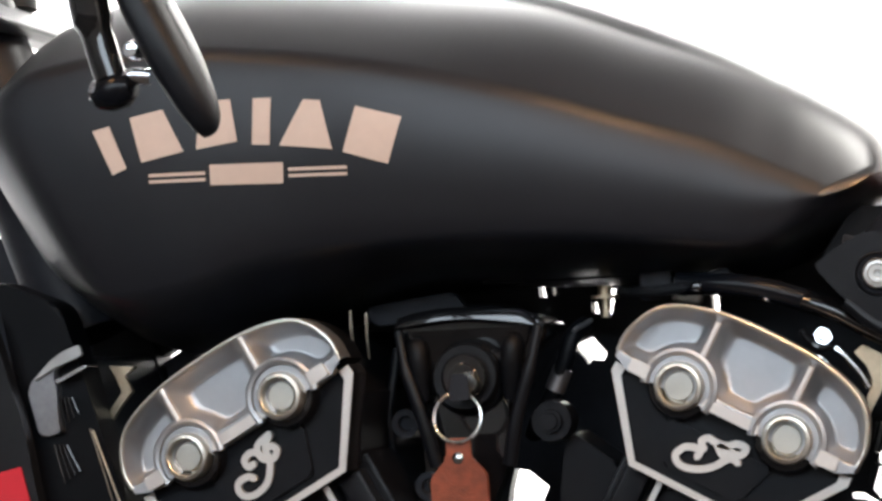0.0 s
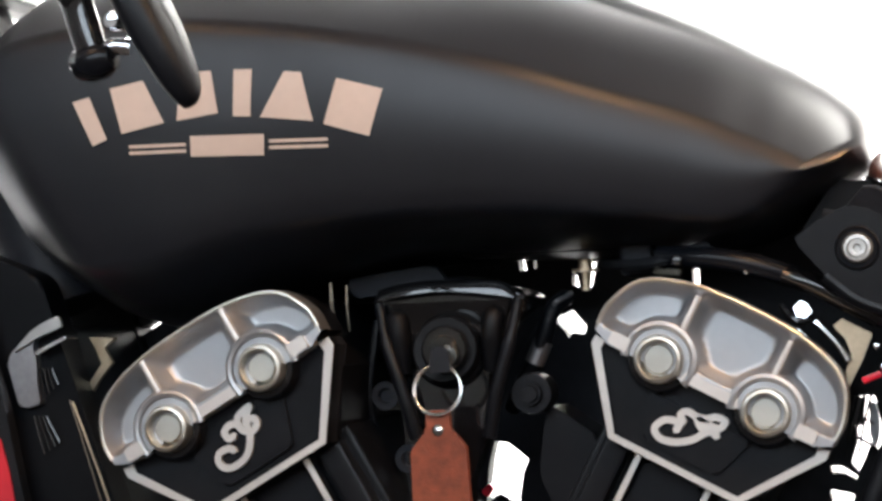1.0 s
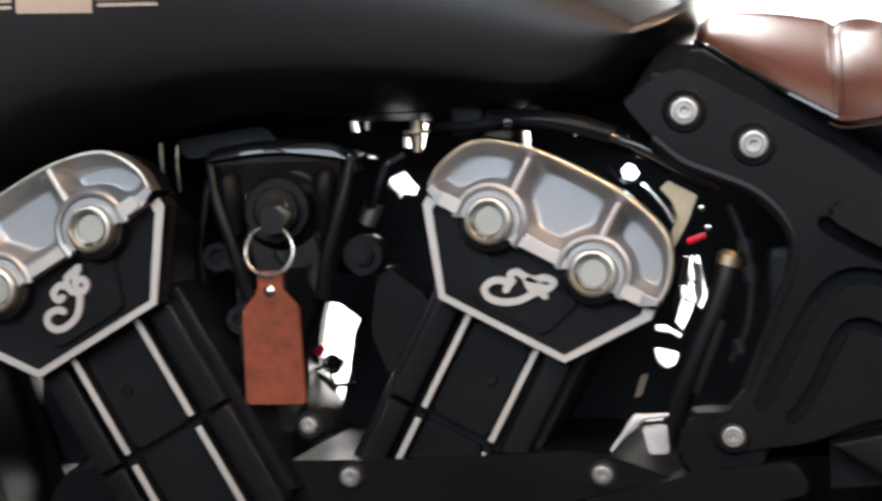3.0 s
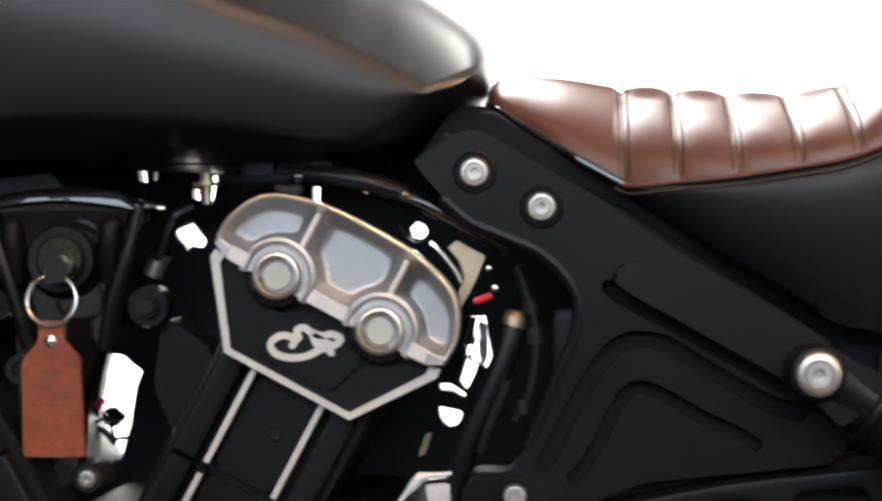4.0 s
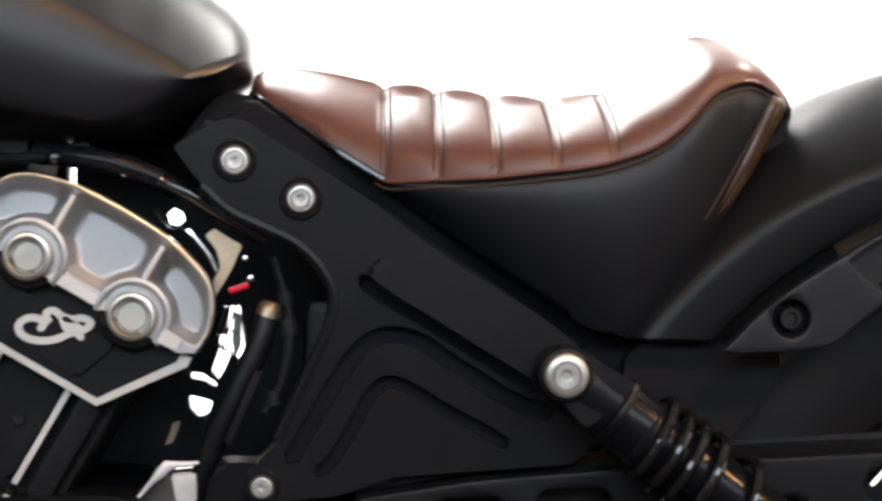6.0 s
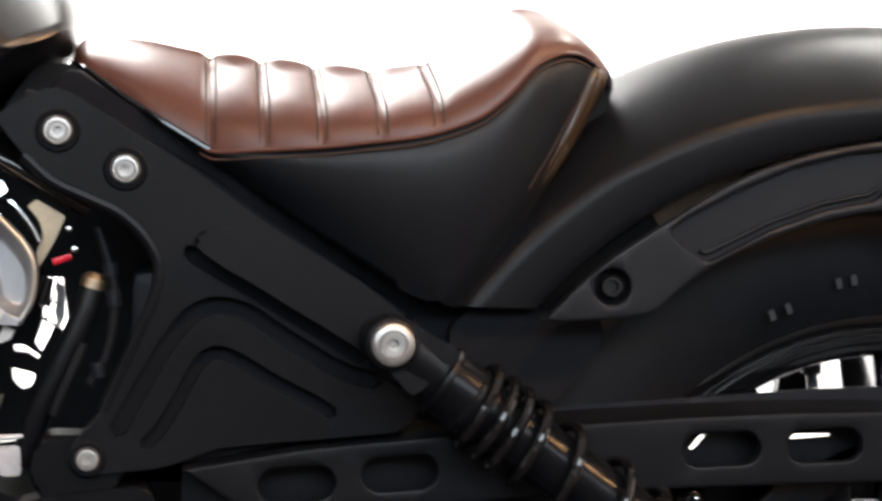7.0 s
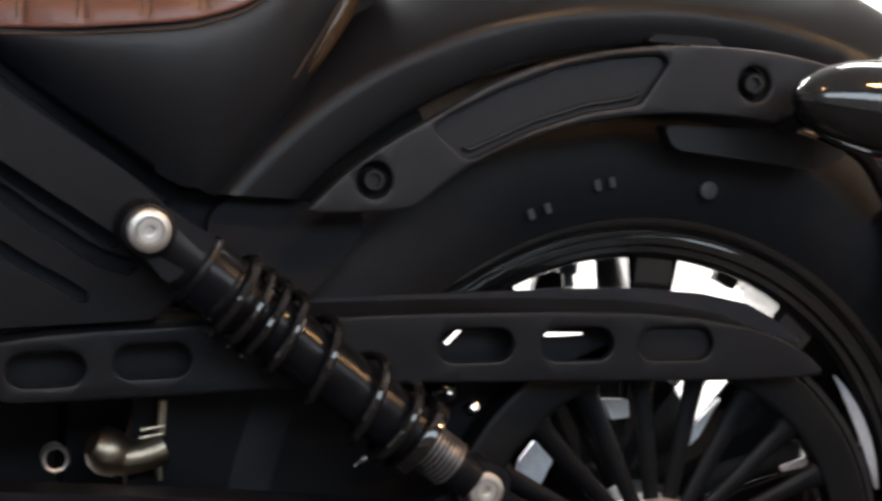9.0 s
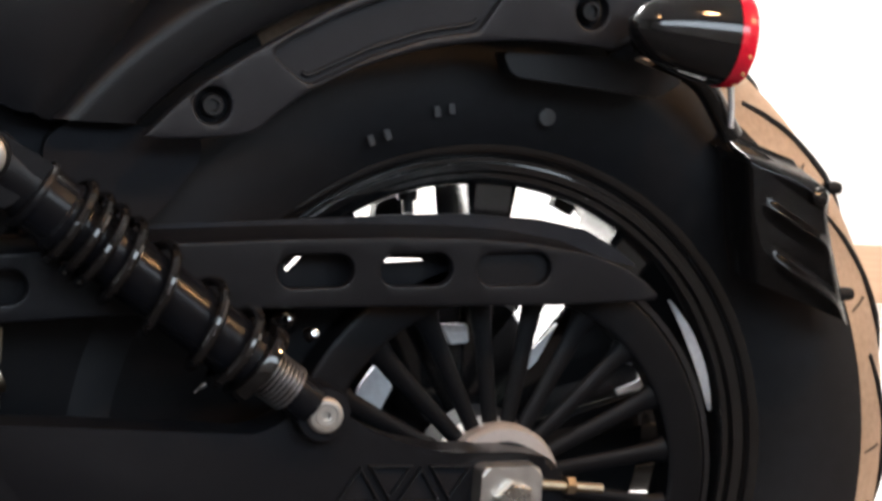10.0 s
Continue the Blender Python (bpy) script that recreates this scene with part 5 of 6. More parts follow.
# ---- rear wheel ----
wheel = new("rear_wheel")
wheel.parent = BIKE
wheel.location = (0.0095, 0.0, -0.0045)
C = (0.0, 0.0, AXLE[1])
half = [(0.214, -0.050), (0.2225, -0.0575), (0.240, -0.0690), (0.262, -0.0755), (0.284, -0.0748), (0.3030, -0.0680)]
crown = [(0.3030, -0.0680), (0.3060, -0.0665), (0.3185, -0.0600), (0.3315, -0.0500), (0.3415, -0.0360), (0.3480, -0.0180), (0.3500, 0.0), (0.3480, 0.0180), (0.3415, 0.0360), (0.3315, 0.0500), (0.3185, 0.0600), (0.3030, 0.0680)]
part("tyre", lathe([(r, -y) for r, y in half] , C, seg=128), RUBBER, wheel, "black tyre side wall")
part("tyre", lathe([(r, y) for r, y in half], C, seg=128), RUBBER, wheel, "black tyre side wall")
part("tread", lathe([(r, -y) for r, y in crown], C, seg=128), TREAD, wheel, "tan tyre tread")
TREAD_ARC = [(0.0, 0.3500), (0.018, 0.3480), (0.036, 0.3415), (0.050, 0.3315), (0.0600, 0.3185), (0.068, 0.3030)]
groove = []
for k in range(18):
    for s in (-1, 1):
        base = k * 20 + (10 if s > 0 else 0)
        pts = []
        for j in range(11):
            u = j / 10
            y = s * (0.004 + 0.056 * u ** 0.8)
            r = interp(TREAD_ARC, abs(y))
            pts.append(polar(r, base - 26 * u + 4 * math.sin(3 * u), y))
        groove.append(tube(pts, [0.0042 - 0.0022 * abs(2 * j / 10 - 1) for j in range(11)], 6))
        groove.append(tube([polar(interp(TREAD_ARC, q), base + 7 + 60 * (q - 0.055), s * q) for q in (0.055, 0.060, 0.0655)], 0.0009, 6))
part("tread_pattern", join(*groove), RUBBER, wheel)["kind"] = "stuff"
rimp = [(0.2235, -0.0560), (0.2220, -0.0595), (0.2180, -0.0590), (0.2145, -0.0560), (0.2125, -0.0525), (0.2100, -0.0520), (0.2085, -0.0552), (0.2040, -0.0540), (0.2022, -0.0490), (0.1985, -0.0482), (0.1972, -0.0500), (0.1950, -0.0465), (0.1935, -0.0400), (0.1925, -0.0100)]
rimp = rimp + [(r, -y) for r, y in reversed(rimp)]
rim = part("rim", lathe([(r, -y) for r, y in rimp], C, seg=128), RIM, wheel, "gloss black cast rim")


def spoke_bm(deg, r0, r1, w0, w1, y0, y1, bev):
    a = radians(deg)
    ux, uz = math.sin(a), math.cos(a)
    pts = [(r0, -w0), (r1 * 0.8, -w1 * 0.9), (r1, -w1 * 1.4), (r1, w1 * 1.4), (r1 * 0.8, w1 * 0.9), (r0, w0)]
    return plate([(r * ux + s * uz, AXLE[1] + r * uz - s * ux) for r, s in pts], y0, y1, bev)


for k in range(10):
    part("spoke", spoke_bm(2 + 36 * k, 0.03, 0.199, 0.012, 0.0145, -0.038, 0.030, 0.006), GLOSS, wheel, "gloss black cast spoke")
part("hub", lathe([(0.02, 0.085), (0.040, 0.083), (0.045, 0.06), (0.036, 0.04), (0.036, -0.06), (0.02, -0.062)], C, seg=40), DARK, wheel, "black wheel hub")
# Added plate that darkens the gaps near the hub.
part("far_hub_plate", lathe([(0.03, -0.045), (0.056, -0.045), (0.060, -0.050), (0.060, -0.058), (0.03, -0.060)], C, seg=48), NIGHT, wheel, "black plate added to darken the gaps by the hub")
part("brake_disc", lathe([(0.09, -0.078), (0.122, -0.078), (0.122, -0.083), (0.09, -0.083)], C, seg=64, closed=True), CAST, wheel, "steel brake disc on the far side")
# Added sheet that hides the bright wall behind the lower pulley.
part("wheel_backing", plate([polar(0.116 if -58 < d < 48 else 0.188, d, 0)[::2] for d in range(-180, 180, 4)], 0.062, 0.066, 0), DEEP, wheel, "black sheet added to darken the view through the wheel")
# pale plates that stand in for reflections seen between the pulley spokes
part("spoke_gleam", plate(rounded([(-0.0896, 0.3532), (-0.0858, 0.3704), (-0.0762, 0.3847), (-0.0620, 0.3708), (-0.0655, 0.3650), (-0.0731, 0.3457)], 0.002, 2), -0.0575, -0.0535, 0.0012), PALE, wheel, "pale plate standing for a reflection behind the pulley")
part("spoke_gleam", plate(rounded([(-0.0712, 0.3457), (-0.0525, 0.3389), (-0.0584, 0.3369), (-0.0729, 0.3430)], 0.002, 2), -0.0575, -0.0535, 0.0012), PALE, wheel, "pale plate standing for a reflection behind the pulley")
part("spoke_gleam", plate(rounded([(-0.0324, 0.4136), (-0.0120, 0.4142), (-0.0101, 0.4014), (-0.0239, 0.3996)], 0.002, 2), -0.0575, -0.0535, 0.0012), PALE, wheel, "pale plate standing for a reflection behind the pulley")
part("spoke_gleam", plate(rounded([(0.0548, 0.4171), (0.0374, 0.3978), (0.0303, 0.3968), (0.0314, 0.3800), (0.0411, 0.3900)], 0.002, 2), -0.0575, -0.0535, 0.0012), PALE, wheel, "pale plate standing for a reflection behind the pulley")
part("spoke_gleam", plate(rounded([(0.1028, 0.3892), (0.1109, 0.3961), (0.1199, 0.3947), (0.1237, 0.3875)], 0.002, 2), -0.0575, -0.0535, 0.0012), PALE, wheel, "pale plate standing for a reflection behind the pulley")
part("spoke_gleam", plate(rounded([(0.1042, 0.3703), (0.1217, 0.3770), (0.1274, 0.3868), (0.1324, 0.3804), (0.1244, 0.3714), (0.1055, 0.3663)], 0.002, 2), -0.0575, -0.0535, 0.0012), PALE, wheel, "pale plate standing for a reflection behind the pulley")
part("spoke_gleam", plate(rounded([(0.1468, 0.3493), (0.1577, 0.3310), (0.1581, 0.3269), (0.1456, 0.3391)], 0.002, 2), -0.0575, -0.0535, 0.0012), PALE, wheel, "pale plate standing for a reflection behind the pulley")
# Pale band laid on the black rim where its gloss would mirror the surroundings.
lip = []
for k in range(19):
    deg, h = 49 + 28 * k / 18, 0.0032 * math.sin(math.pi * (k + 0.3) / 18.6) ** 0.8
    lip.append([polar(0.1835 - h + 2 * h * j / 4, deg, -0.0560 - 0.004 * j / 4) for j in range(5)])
part("rim_gleam", grid(lip), PALE, wheel, "pale band standing for a reflection in the rim")
part("wheel_weight", block(0.0665, -0.02, 0.4945, 0.016, 0.012, 0.006, 0.001, 24), PLASTIC, wheel)
part("valve", tube([(-0.047, -0.01, 0.505), (-0.046, -0.015, 0.484)], 0.004, 10), PLASTIC, wheel)
part("valve_nut", lathe([(0, -0.004), (0.007, -0.004), (0.007, 0.004), (0, 0.004)], (-0.0465, -0.012, 0.497), axis=(0, 0, 1), seg=12), PLASTIC, wheel)
# plain bars for the moulded marks on the tyre
for x, z, t in ((-0.0965, 0.535, -24), (-0.0855, 0.5395, -22), (-0.0525, 0.5565, -12), (-0.0425, 0.5590, -10)):
    part("mould_mark", block(x, -0.0745, z, 0.0042, 0.0015, 0.0070, 0.0004, t), GREYP, wheel, "pale moulded mark")
part("mould_mark", lathe([(0, 0.001), (0.004, 0.001), (0.006, 0.0005), (0.006, -0.003)], (0.026, -0.0745, 0.558), seg=20), GREYP, wheel)

# ---- drive pulley and belt ----
pulley = new("drive_pulley")
pulley.parent = BIKE
pulley.location = (0.0095, 0.0, -0.0045)
part("pulley_ring", lathe([(0.126, 0.090), (0.126, 0.104), (0.129, 0.106), (0.149, 0.106), (0.152, 0.104), (0.152, 0.078), (0.146, 0.078)], C, seg=96, closed=True), DEEP, pulley, "black toothed pulley ring")
for k in range(20):
    part("pulley_spoke", tube([polar(0.036, 8 + 18 * k, -0.097), polar(0.060, 8 + 18 * k, -0.097), polar(0.100, 8 + 18 * k, -0.097), polar(0.118, 8 + 18 * k, -0.097), polar(0.131, 8 + 18 * k, -0.097)], [0.0052, 0.0056, 0.0062, 0.0074, 0.0125], 12, flat=0.6), DEEP, pulley)
part("pulley_hub", lathe([(0.0290, 0.085), (0.0290, 0.1115), (0.0305, 0.113), (0.0385, 0.1125), (0.041, 0.109), (0.041, 0.08)], C, seg=48), HUB, pulley, "grey pulley hub")
part("hub_centre", lathe([(0, 0.104), (0.022, 0.103), (0.0288, 0.100), (0.0288, 0.08)], C, seg=32), DARK, pulley)
part("inner_cover", plate([(-0.345, 0.30), (-0.345, 0.420), (-0.20, 0.435), (-0.09, 0.437)] + [polar(0.149, d, 0)[::2] for d in range(-40, -104, -6)] + [(-0.20, 0.30)], -0.0745, -0.072, 0), DEEP, pulley, "black inner belt cover")
belt = []
for sgn in (1, -1):
    belt.append(grid([[(x, y, AXLE[1] + sgn * (0.1535 - 0.0 * x) + (-x * 0.10 * sgn if x < 0 else 0) * -1 * 0.25) for y in (-0.104, -0.080)] for x in (0.0, -0.2, -0.42)]))
belt.append(grid([[polar(0.1535, d, y) for y in (-0.104, -0.080)] for d in range(0, 181, 6)]))
bb = join(*belt)
bmesh.ops.solidify(bb, geom=bb.faces[:], thickness=0.004)
part("drive_belt", bb, RUBBER, pulley, "black drive belt")

# ---- belt guard ----
guard_line = [(-0.4600, 0.4338), (-0.4251, 0.4403), (-0.3931, 0.4462), (-0.3605, 0.4502), (-0.3100, 0.4552), (-0.2294, 0.4637), (-0.1559, 0.4695), (-0.0857, 0.4735), (-0.0291, 0.4751), (0.0099, 0.4738), (0.0502, 0.4688), (0.0754, 0.4605), (0.0928, 0.4518), (0.1020, 0.4435), (0.1010, 0.4400), (0.0900, 0.4382), (0.0334, 0.4340), (-0.0254, 0.4319), (-0.0822, 0.4295), (-0.1711, 0.4256), (-0.2613, 0.4188), (-0.3253, 0.4126), (-0.3814, 0.4078), (-0.4154, 0.4061)]


def slot(x0, x1, z0, z1, h=0.0103):
    n = Vector((x1 - x0, z1 - z0)).normalized()
    t = Vector((-n.y, n.x))
    a, b = Vector((x0, z0)) + n * h, Vector((x1, z1)) - n * h
    pts = [a + (-n * math.sin(q) + t * math.cos(q)) * h for q in [math.pi * k / 8 for k in range(9)]]
    pts += [b + (n * math.sin(q) - t * math.cos(q)) * h for q in [math.pi * k / 8 for k in range(9)]]
    return pts


slots = [slot(-0.4155, -0.3705, 0.4242, 0.4280), slot(-0.3542, -0.3091, 0.4315, 0.4353), slot(-0.1586, -0.1098, 0.4490, 0.4518), slot(-0.0922, -0.0446, 0.4524, 0.4550), slot(-0.0272, 0.0232, 0.4551, 0.4578)]
guard = part("belt_guard", holed(guard_line, slots, -0.129, -0.123, 0.0022), SATIN, BIKE, "black slotted belt guard")
part("guard_flange", grid([[(p[0], y, p[1] + dz) for y, dz in ((-0.1245, -0.0015), (-0.118, 0.0010), (-0.075, 0.0030), (-0.075, 0.0))] for p in guard_line[:13]]), SATIN, guard)
part("guard_inner", holed([(-0.46, 0.405), (-0.46, 0.441), (-0.25, 0.463), (-0.05, 0.473), (0.03, 0.472), (0.085, 0.448), (0.07, 0.437), (-0.25, 0.4235), (-0.40, 0.408)],
     [[(-0.1486, 0.4482), (-0.1462, 0.4469), (-0.1352, 0.4590), (-0.1380, 0.4605)], rounded([(-0.0840, 0.4545), (-0.0801, 0.4592), (-0.0689, 0.4625), (-0.0605, 0.4612), (-0.0560, 0.4572)], 0.002, 2)], -0.106, -0.1045, 0), SATIN, guard)
part("slot_backing", plate(slot(-0.0315, 0.0275, 0.4550, 0.4580, 0.0140), -0.1225, -0.1205, 0), SATIN, guard)
part("guard_back", plate(rounded([(-0.44, 0.418), (-0.44, 0.446), (-0.2, 0.472), (-0.0986, 0.4800), (-0.0602, 0.4836), (-0.0168, 0.4860), (0.0363, 0.4847), (0.0702, 0.4793), (0.0969, 0.4661), (0.1120, 0.4553), (0.085, 0.4600), (0.02, 0.4715), (-0.10, 0.4690), (-0.25, 0.455)], 0.004), -0.076, -0.072, 0.001), DARK, guard)

# ---- swingarm ----
swing = part("swingarm", plate(rounded([(-0.54, 0.352), (-0.46, 0.3575), (-0.3505, 0.3558), (-0.286, 0.3545), (-0.2187, 0.3520), (-0.168, 0.3505), (-0.150, 0.3600), (-0.1402, 0.3700), (-0.1259, 0.3725), (-0.1107, 0.3630), (-0.0953, 0.3536), (-0.0723, 0.3448), (-0.0416, 0.3394), (0.0047, 0.3402), (0.0308, 0.3358), (0.0400, 0.3228), (0.0400, 0.300), (0.025, 0.286), (-0.10, 0.287), (-0.30, 0.296), (-0.54, 0.290)], 0.008), -0.142, -0.108, 0.006, 3), SATIN, BIKE, "black swingarm")
part("right_arm", plate(rounded([(-0.54, 0.350), (-0.325, 0.3595), (-0.02, 0.336), (0.034, 0.32), (0.02, 0.288), (-0.54, 0.290)], 0.008), 0.108, 0.142, 0.006), SATIN, swing)
part("pivot_tube", tube([(-0.52, -0.12, 0.33), (-0.52, 0.12, 0.33)], 0.03, 20), DARK, swing)
bolt(-0.1312, 0.3661, -0.158, 0.0115, swing, name="lower_shock_bolt", label="bright steel lower shock bolt")
part("axle_block", plate(rounded([(-0.0248, 0.3335), (0.0165, 0.3345), (0.0172, 0.298), (-0.0250, 0.298)], 0.006), -0.158, -0.14, 0.003), BOLT, swing, "grey alloy axle block")
part("axle_nut", lathe([(0, 0.008), (0.012, 0.008), (0.014, 0.005), (0.014, -0.005)], (-0.0030, -0.158, 0.3120), seg=6), STEEL, swing, "steel axle nut")
part("adjuster", tube([(0.020, -0.148, 0.3205), (0.0639, -0.148, 0.3174)], 0.0032, 10), BRONZE, swing, "plated adjuster screw")
part("adjuster_nut", lathe([(0, -0.003), (0.006, -0.003), (0.006, 0.003), (0, 0.003)], (0.0405, -0.148, 0.3195), axis=(1, 0, -0.04), seg=6), BRONZE, swing)
for x0, up in ((-0.116, 1), (-0.096, -1), (-0.076, 1), (-0.056, -1)):
    tri = [(x0, 0.308), (x0 + 0.030, 0.308), (x0 + 0.015, 0.331)] if up > 0 else [(x0, 0.332), (x0 + 0.030, 0.332), (x0 + 0.015, 0.309)]
    inner = [(sum(p[0] for p in tri) / 3 * 0.22 + p[0] * 0.78, sum(p[1] for p in tri) / 3 * 0.22 + p[1] * 0.78) for p in tri]
    part("web_rib", holed(tri, [rounded(inner, 0.002, 3)], -0.1455, -0.140, 0.001), SATIN, swing)
    # Black triangle puts the shade of an open pocket in as colour.
    part("pocket_shade", plate(rounded(inner, 0.002, 3), -0.1425, -0.140, 0), NIGHT, swing, "black plate standing for the shade between the webs")

# ---- rear shock ----
TOP, BOT = Vector((-0.3438, -0.152, 0.5128)), Vector((-0.1312, -0.150, 0.3661))
AXIS = (BOT - TOP).normalized()
shock = new("shock_absorber")
shock.parent = BIKE
part("top_eye", lathe([(0, 0.022), (0.012, 0.022), (0.0150, 0.020), (0.0162, 0.016), (0.0162, -0.016), (0, -0.016)], (TOP.x, -0.148, TOP.z), seg=32), SATIN, shock, "black upper eye")
part("clevis_plate", plate(rounded([(-0.3584, 0.5147), (-0.3556, 0.5228), (-0.3491, 0.5294), (-0.3405, 0.5300), (-0.3315, 0.5255), (-0.3200, 0.5182), (-0.3061, 0.5116), (-0.2980, 0.5036), (-0.3140, 0.4965), (-0.3226, 0.4884), (-0.3300, 0.4809), (-0.3355, 0.4870), (-0.3445, 0.4972), (-0.3540, 0.5040)], 0.004, 3), -0.163, -0.15, 0.002), SATIN, shock, "black clevis plate")
part("upper_clevis", tube([TOP + AXIS * 0.004, TOP + AXIS * 0.030, TOP + AXIS * 0.040], [0.019, 0.0175, 0.0185], 20, flat=0.7), FRAME, shock)
part("collar", lathe([(0.0185, 0.0355), (0.0222, 0.0360), (0.0228, 0.0380), (0.0222, 0.0400), (0.0190, 0.0405)], TOP, axis=AXIS, seg=32), FRAME, shock)
part("shock_body", lathe([(0, 0.036), (0.0195, 0.036), (0.0205, 0.041), (0.0205, 0.056), (0.0220, 0.058), (0.0220, 0.064), (0.0210, 0.066), (0.0190, 0.067), (0.0190, 0.200), (0.0150, 0.203), (0.0140, 0.222), (0.0135, 0.25)], TOP, axis=AXIS, seg=32), DAMPER, shock, "black damper body")
turns, cuts = [], [(0.060, 0.0), (0.072, 1.0), (0.083, 2.0), (0.095, 3.0), (0.117, 4.0), (0.153, 5.0), (0.184, 6.0), (0.194, 7.0)]
e1 = AXIS.orthogonal().normalized()
e2 = AXIS.cross(e1)
for k in range(169):
    n = k / 24
    h = interp([(b, a) for a, b in cuts], n)
    turns.append(TOP + AXIS * h + (e1 * math.cos(n * 2 * math.pi) + e2 * math.sin(n * 2 * math.pi)) * 0.0250)
part("spring", tube(turns, 0.0034, 10), GLOSS, shock, "gloss black coil spring")
part("spring_seat", lathe([(0.014, 0.200), (0.0255, 0.201), (0.0265, 0.204), (0.0265, 0.209), (0.0165, 0.212), (0.0150, 0.214)], TOP, axis=AXIS, seg=32), GLOSS, shock)
for k in range(7):
    part("thread_ring", lathe([(0.0140, 0.2130 + 0.0031 * k), (0.0155, 0.2137 + 0.0031 * k), (0.0155, 0.2143 + 0.0031 * k), (0.0140, 0.2150 + 0.0031 * k)], TOP, axis=AXIS, seg=28), CAST, shock)
part("lower_eye", lathe([(0, 0.010), (0.0165, 0.009), (0.0175, 0.006), (0.0175, -0.022), (0, -0.022)], (BOT.x, -0.148, BOT.z), seg=28), SATIN, shock, "black lower eye")
bolt(TOP.x, TOP.z, -0.171, 0.0128, shock, name="shock_bolt", label="bright steel upper shock bolt")

# exhaust part seen under the belt guard
pipe = part("exhaust_pipe", tube(curve_pts([(-0.62, 0.10, 0.30), (-0.50, 0.13, 0.31), (-0.40, 0.155, 0.33), (-0.30, 0.165, 0.345)], 6), 0.024, 20), CHROME, BIKE, "chrome exhaust pipe with black mufflers on the far side")
for z0, x1 in ((0.278, 0.42), (0.370, 0.36)):
    part("muffler", tube(curve_pts([(-0.34, 0.165, z0 + 0.004), (-0.28, 0.17, z0), (0.0, 0.175, z0), (x1, 0.18, z0 + 0.004)], 6), [0.024, 0.030, 0.036, 0.040] + [0.044] * 15, 24), GLOSS, pipe, "gloss black muffler")
    part("heat_shield", lathe([(0.0445, -0.036), (0.0460, -0.034), (0.0460, 0.034), (0.0445, 0.036)], (0.012, 0.175, z0), axis=(1, 0, 0), seg=32), CHROME, pipe, "chrome heat shield")
hanger = part("chrome_hanger", join(lathe([(0, 0.010), (0.008, 0.0085), (0.0135, 0.003), (0.0150, -0.004), (0.0130, -0.012), (0.006, -0.016), (0, -0.017)], (-0.3527, -0.085, 0.3725), axis=(-0.85, -0.25, 0.45), seg=24), tube(curve_pts([(-0.352, -0.083, 0.3685), (-0.341, -0.085, 0.3670), (-0.328, -0.085, 0.3695), (-0.317, -0.083, 0.3740)], 5), 0.0105, 16), block(-0.3187, -0.085, 0.3935, 0.005, 0.006, 0.021, 0.001), tube([(-0.331, -0.087, 0.3850), (-0.317, -0.087, 0.3880)], 0.0016, 8), tube([(-0.332, -0.089, 0.3805), (-0.317, -0.089, 0.3835)], 0.0012, 8), tube([(-0.3190, -0.085, 0.368), (-0.3175, -0.085, 0.354)], 0.0025, 8)), AGED, BIKE, "aged metal exhaust hanger under the belt guard")
part("ring_screw", lathe([(0.0060, 0.002), (0.0075, 0.003), (0.0085, 0.001), (0.0085, -0.01)], (-0.3822, -0.10, 0.3688), seg=24), CAST, hanger)
for x, z, r in ((-0.1462, 0.4189, 0.0022), (-0.1300, 0.4100, 0.0045), (-0.1963, 0.4100, 0.0048)):
    part("bright_stud", lathe([(0, r * 0.8), (r * 0.6, r * 0.7), (r, r * 0.1), (r, -0.006)], (x, -0.118, z), axis=(0.2, -1, 0.35), seg=16), CHROME, hanger, "bright stud")

part("chrome_clip", tube(curve_pts([(-0.199, -0.100, 0.368), (-0.192, -0.102, 0.3745), (-0.183, -0.103, 0.3770), (-0.171, -0.102, 0.3725)], 5), [0.0012] * 3 + [0.0024] * 10 + [0.0012] * 3, 10), CHROME, hanger, "bright chrome clip")
part("gloss_knob", lathe([(0, 0.012), (0.005, 0.0110), (0.0095, 0.0070), (0.0115, 0.001), (0.0105, -0.006), (0.006, -0.012)], (-0.1435, -0.090, 0.4145), axis=(0.3, -1, 0.2), seg=28), GLOSS, hanger, "gloss black knob")
part("caliper_bracket", plate(rounded([(-0.036, 0.468), (-0.033, 0.491), (-0.020, 0.4925), (-0.008, 0.491), (-0.006, 0.468)], 0.003), 0.060, 0.072, 0.002), FRAME, hanger)
part("brake_caliper", plate(rounded([(-0.235, 0.345), (-0.21, 0.362), (-0.17, 0.362), (-0.14, 0.345), (-0.15, 0.32), (-0.22, 0.32)], 0.006), 0.02, 0.08, 0.004), DARK, hanger)
for x, z, r in ((-0.163, 0.398, 0.006), (-0.178, 0.405, 0.003), (-0.160, 0.392, 0.003)):
    part("banjo_bolt", lathe([(0, r), (r * 0.8, r * 0.6), (r, 0), (r, -0.006)], (x, -0.04, z), seg=14), CHROME, hanger)
part("brake_hose", tube(curve_pts([(-0.20, -0.03, 0.37), (-0.18, -0.04, 0.395), (-0.165, -0.045, 0.402), (-0.150, -0.04, 0.39), (-0.152, -0.035, 0.365)], 6), 0.004, 10), GLOSS, hanger)
part("caliper_edge", tube(curve_pts([(-0.222, -0.03, 0.356), (-0.205, -0.032, 0.3625), (-0.190, -0.03, 0.360)], 5), 0.0025, 8), CHROME, hanger)

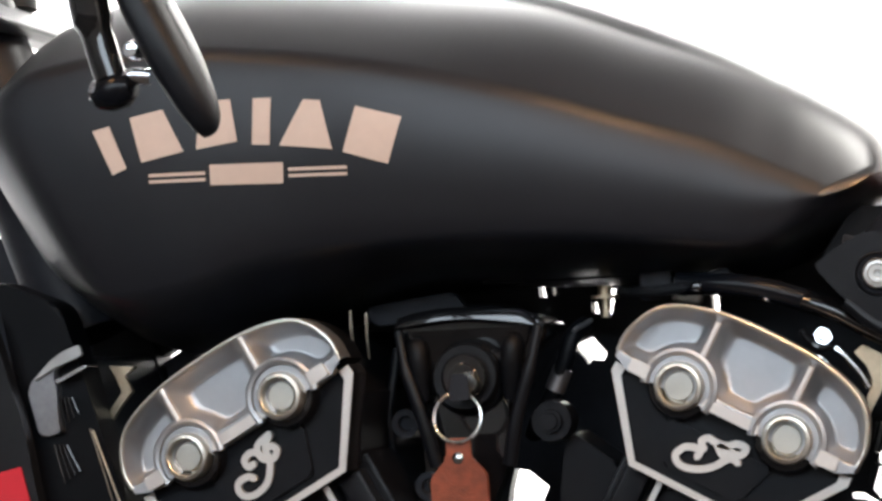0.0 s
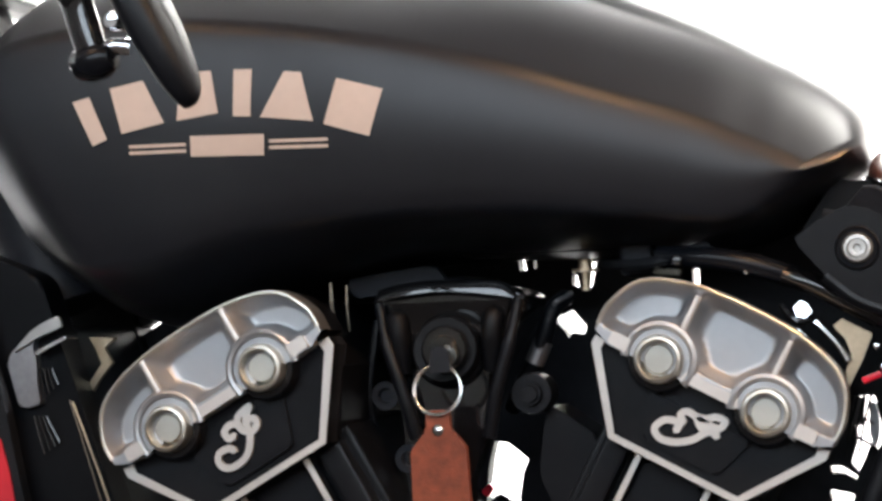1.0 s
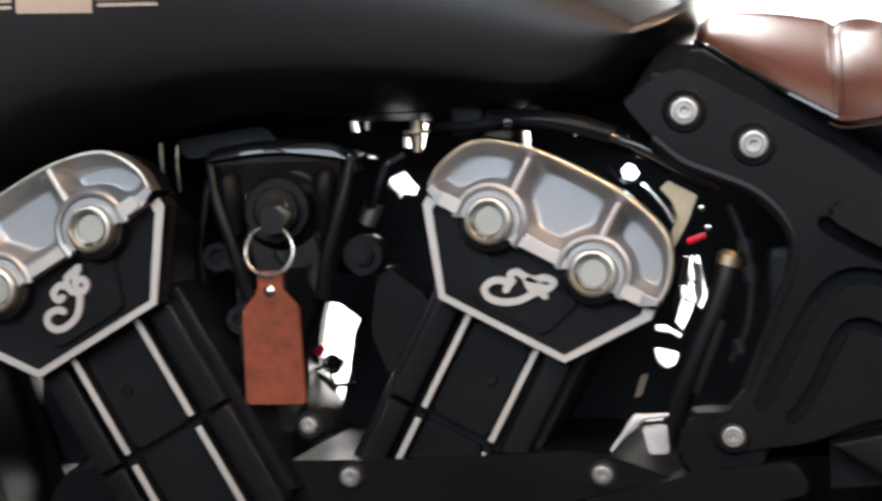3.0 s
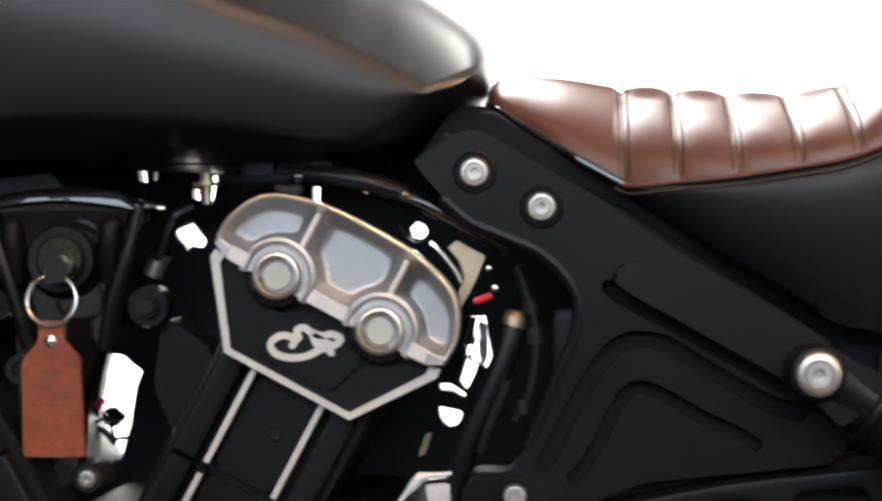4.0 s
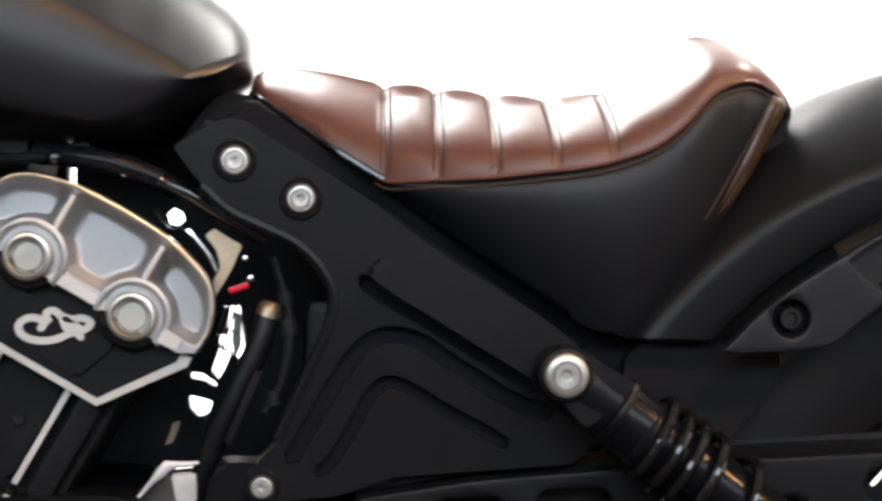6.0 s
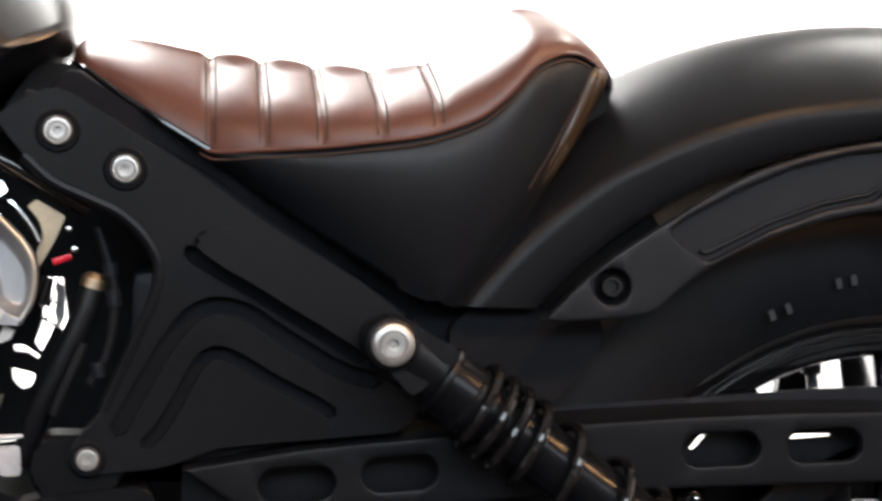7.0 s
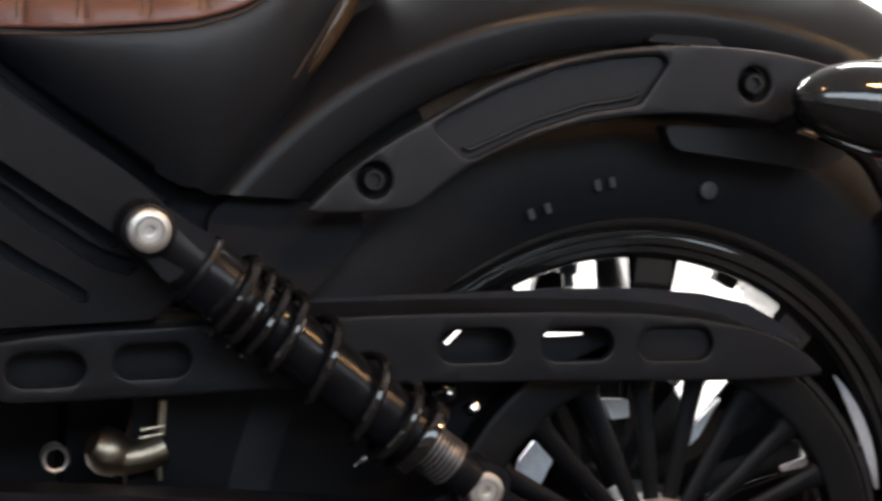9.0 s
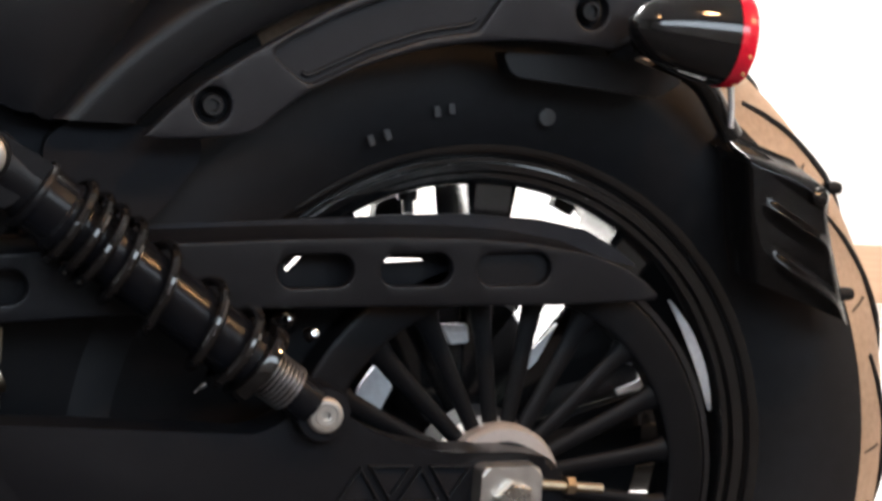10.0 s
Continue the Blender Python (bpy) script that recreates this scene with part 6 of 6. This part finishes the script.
# ---- handlebar and mirror ----
bar = part("handlebar", tube(curve_pts([(-1.16, 0.40, 0.93), (-1.17, 0.20, 0.955), (-1.18, 0.0, 0.955), (-1.17, -0.20, 0.955), (-1.10, -0.36, 0.935), (-1.02, -0.42, 0.925)], 8), 0.0127, 16), GLOSS, BIKE, "black handlebar with low mounted mirror")
part("grip", tube([(-1.085, -0.372, 0.933), (-1.00, -0.435, 0.922)], 0.017, 18), RUBBER, bar, "black rubber grip")
part("riser", tube([(-1.18, -0.05, 0.955), (-1.175, -0.05, 0.87)], 0.018, 14), DARK, bar)
part("riser", tube([(-1.18, 0.05, 0.955), (-1.175, 0.05, 0.87)], 0.018, 14), DARK, bar)
part("top_clamp", plate(rounded([(-1.23, 0.885), (-1.155, 0.865), (-1.125, 0.842), (-1.14, 0.838), (-1.24, 0.86)], 0.005), -0.09, 0.09, 0.004), DARK, bar, "black top fork clamp")
part("mirror_stem", tube(curve_pts([(-1.00, -0.43, 0.922), (-0.93, -0.40, 0.86), (-0.902, -0.38, 0.80), (-0.896, -0.372, 0.765), (-0.888, -0.37, 0.735)], 6), [0.009] * 12 + [0.0105] * 7 + [0.0085] * 6, 14), GLOSS, bar, "gloss black mirror stem")
part("stem_ball", lathe([(0, -0.013), (0.007, -0.011), (0.0095, -0.004), (0.0095, 0.004), (0.006, 0.010), (0, 0.011)], (-0.8855, -0.37, 0.7285), axis=(1, -0.1, 0.15), seg=24), DAMPER, bar)
part("stem_cap", lathe([(0, 0.006), (0.005, 0.004), (0.0065, 0.0), (0.0065, -0.002)], (-0.8940, -0.371, 0.729), axis=(-1, -0.1, 0.2), seg=20), CHROME, bar, "bright cap")
part("joint", tube([(-0.884, -0.37, 0.733), (-0.876, -0.368, 0.736), (-0.868, -0.366, 0.735)], 0.0045, 12), CHROME, bar, "bright ball joint")
part("joint_nut", lathe([(0, 0.004), (0.004, 0.003), (0.005, 0.0), (0.005, -0.006)], (-0.8735, -0.375, 0.7475), seg=14), CHROME, bar)


def mirror_shell():
    long_axis = Vector((0.44, 0.02, -0.90)).normalized()
    thin = Vector((0.90, 0.0, 0.44)).normalized()
    deep = long_axis.cross(thin)
    centre = Vector((-0.8615, -0.365, 0.758))
    rows = []
    for i in range(13):
        u = i / 12
        k = (0.55, 0.80, 0.93, 0.99, 1.0, 1.0, 0.995, 0.98, 0.95, 0.90, 0.80, 0.62, 0.35)[i]
        off = -0.0115 + 0.023 * u
        rows.append([centre + thin * off + long_axis * math.cos(a) * 0.060 * k + deep * math.sin(a) * 0.020 * k for a in [2 * math.pi * j / 40 for j in range(40)]])
    bm = grid(rows, wrap=True)
    bm.verts.ensure_lookup_table()
    bm.faces.new([bm.verts[i] for i in range(40)])
    bm.faces.new([bm.verts[12 * 40 + i] for i in range(40)])
    return bm


part("mirror_shell", mirror_shell(), SATIN, bar, "black oval mirror shell")
bar.location = (-0.0075, 0.0, 0.0035)
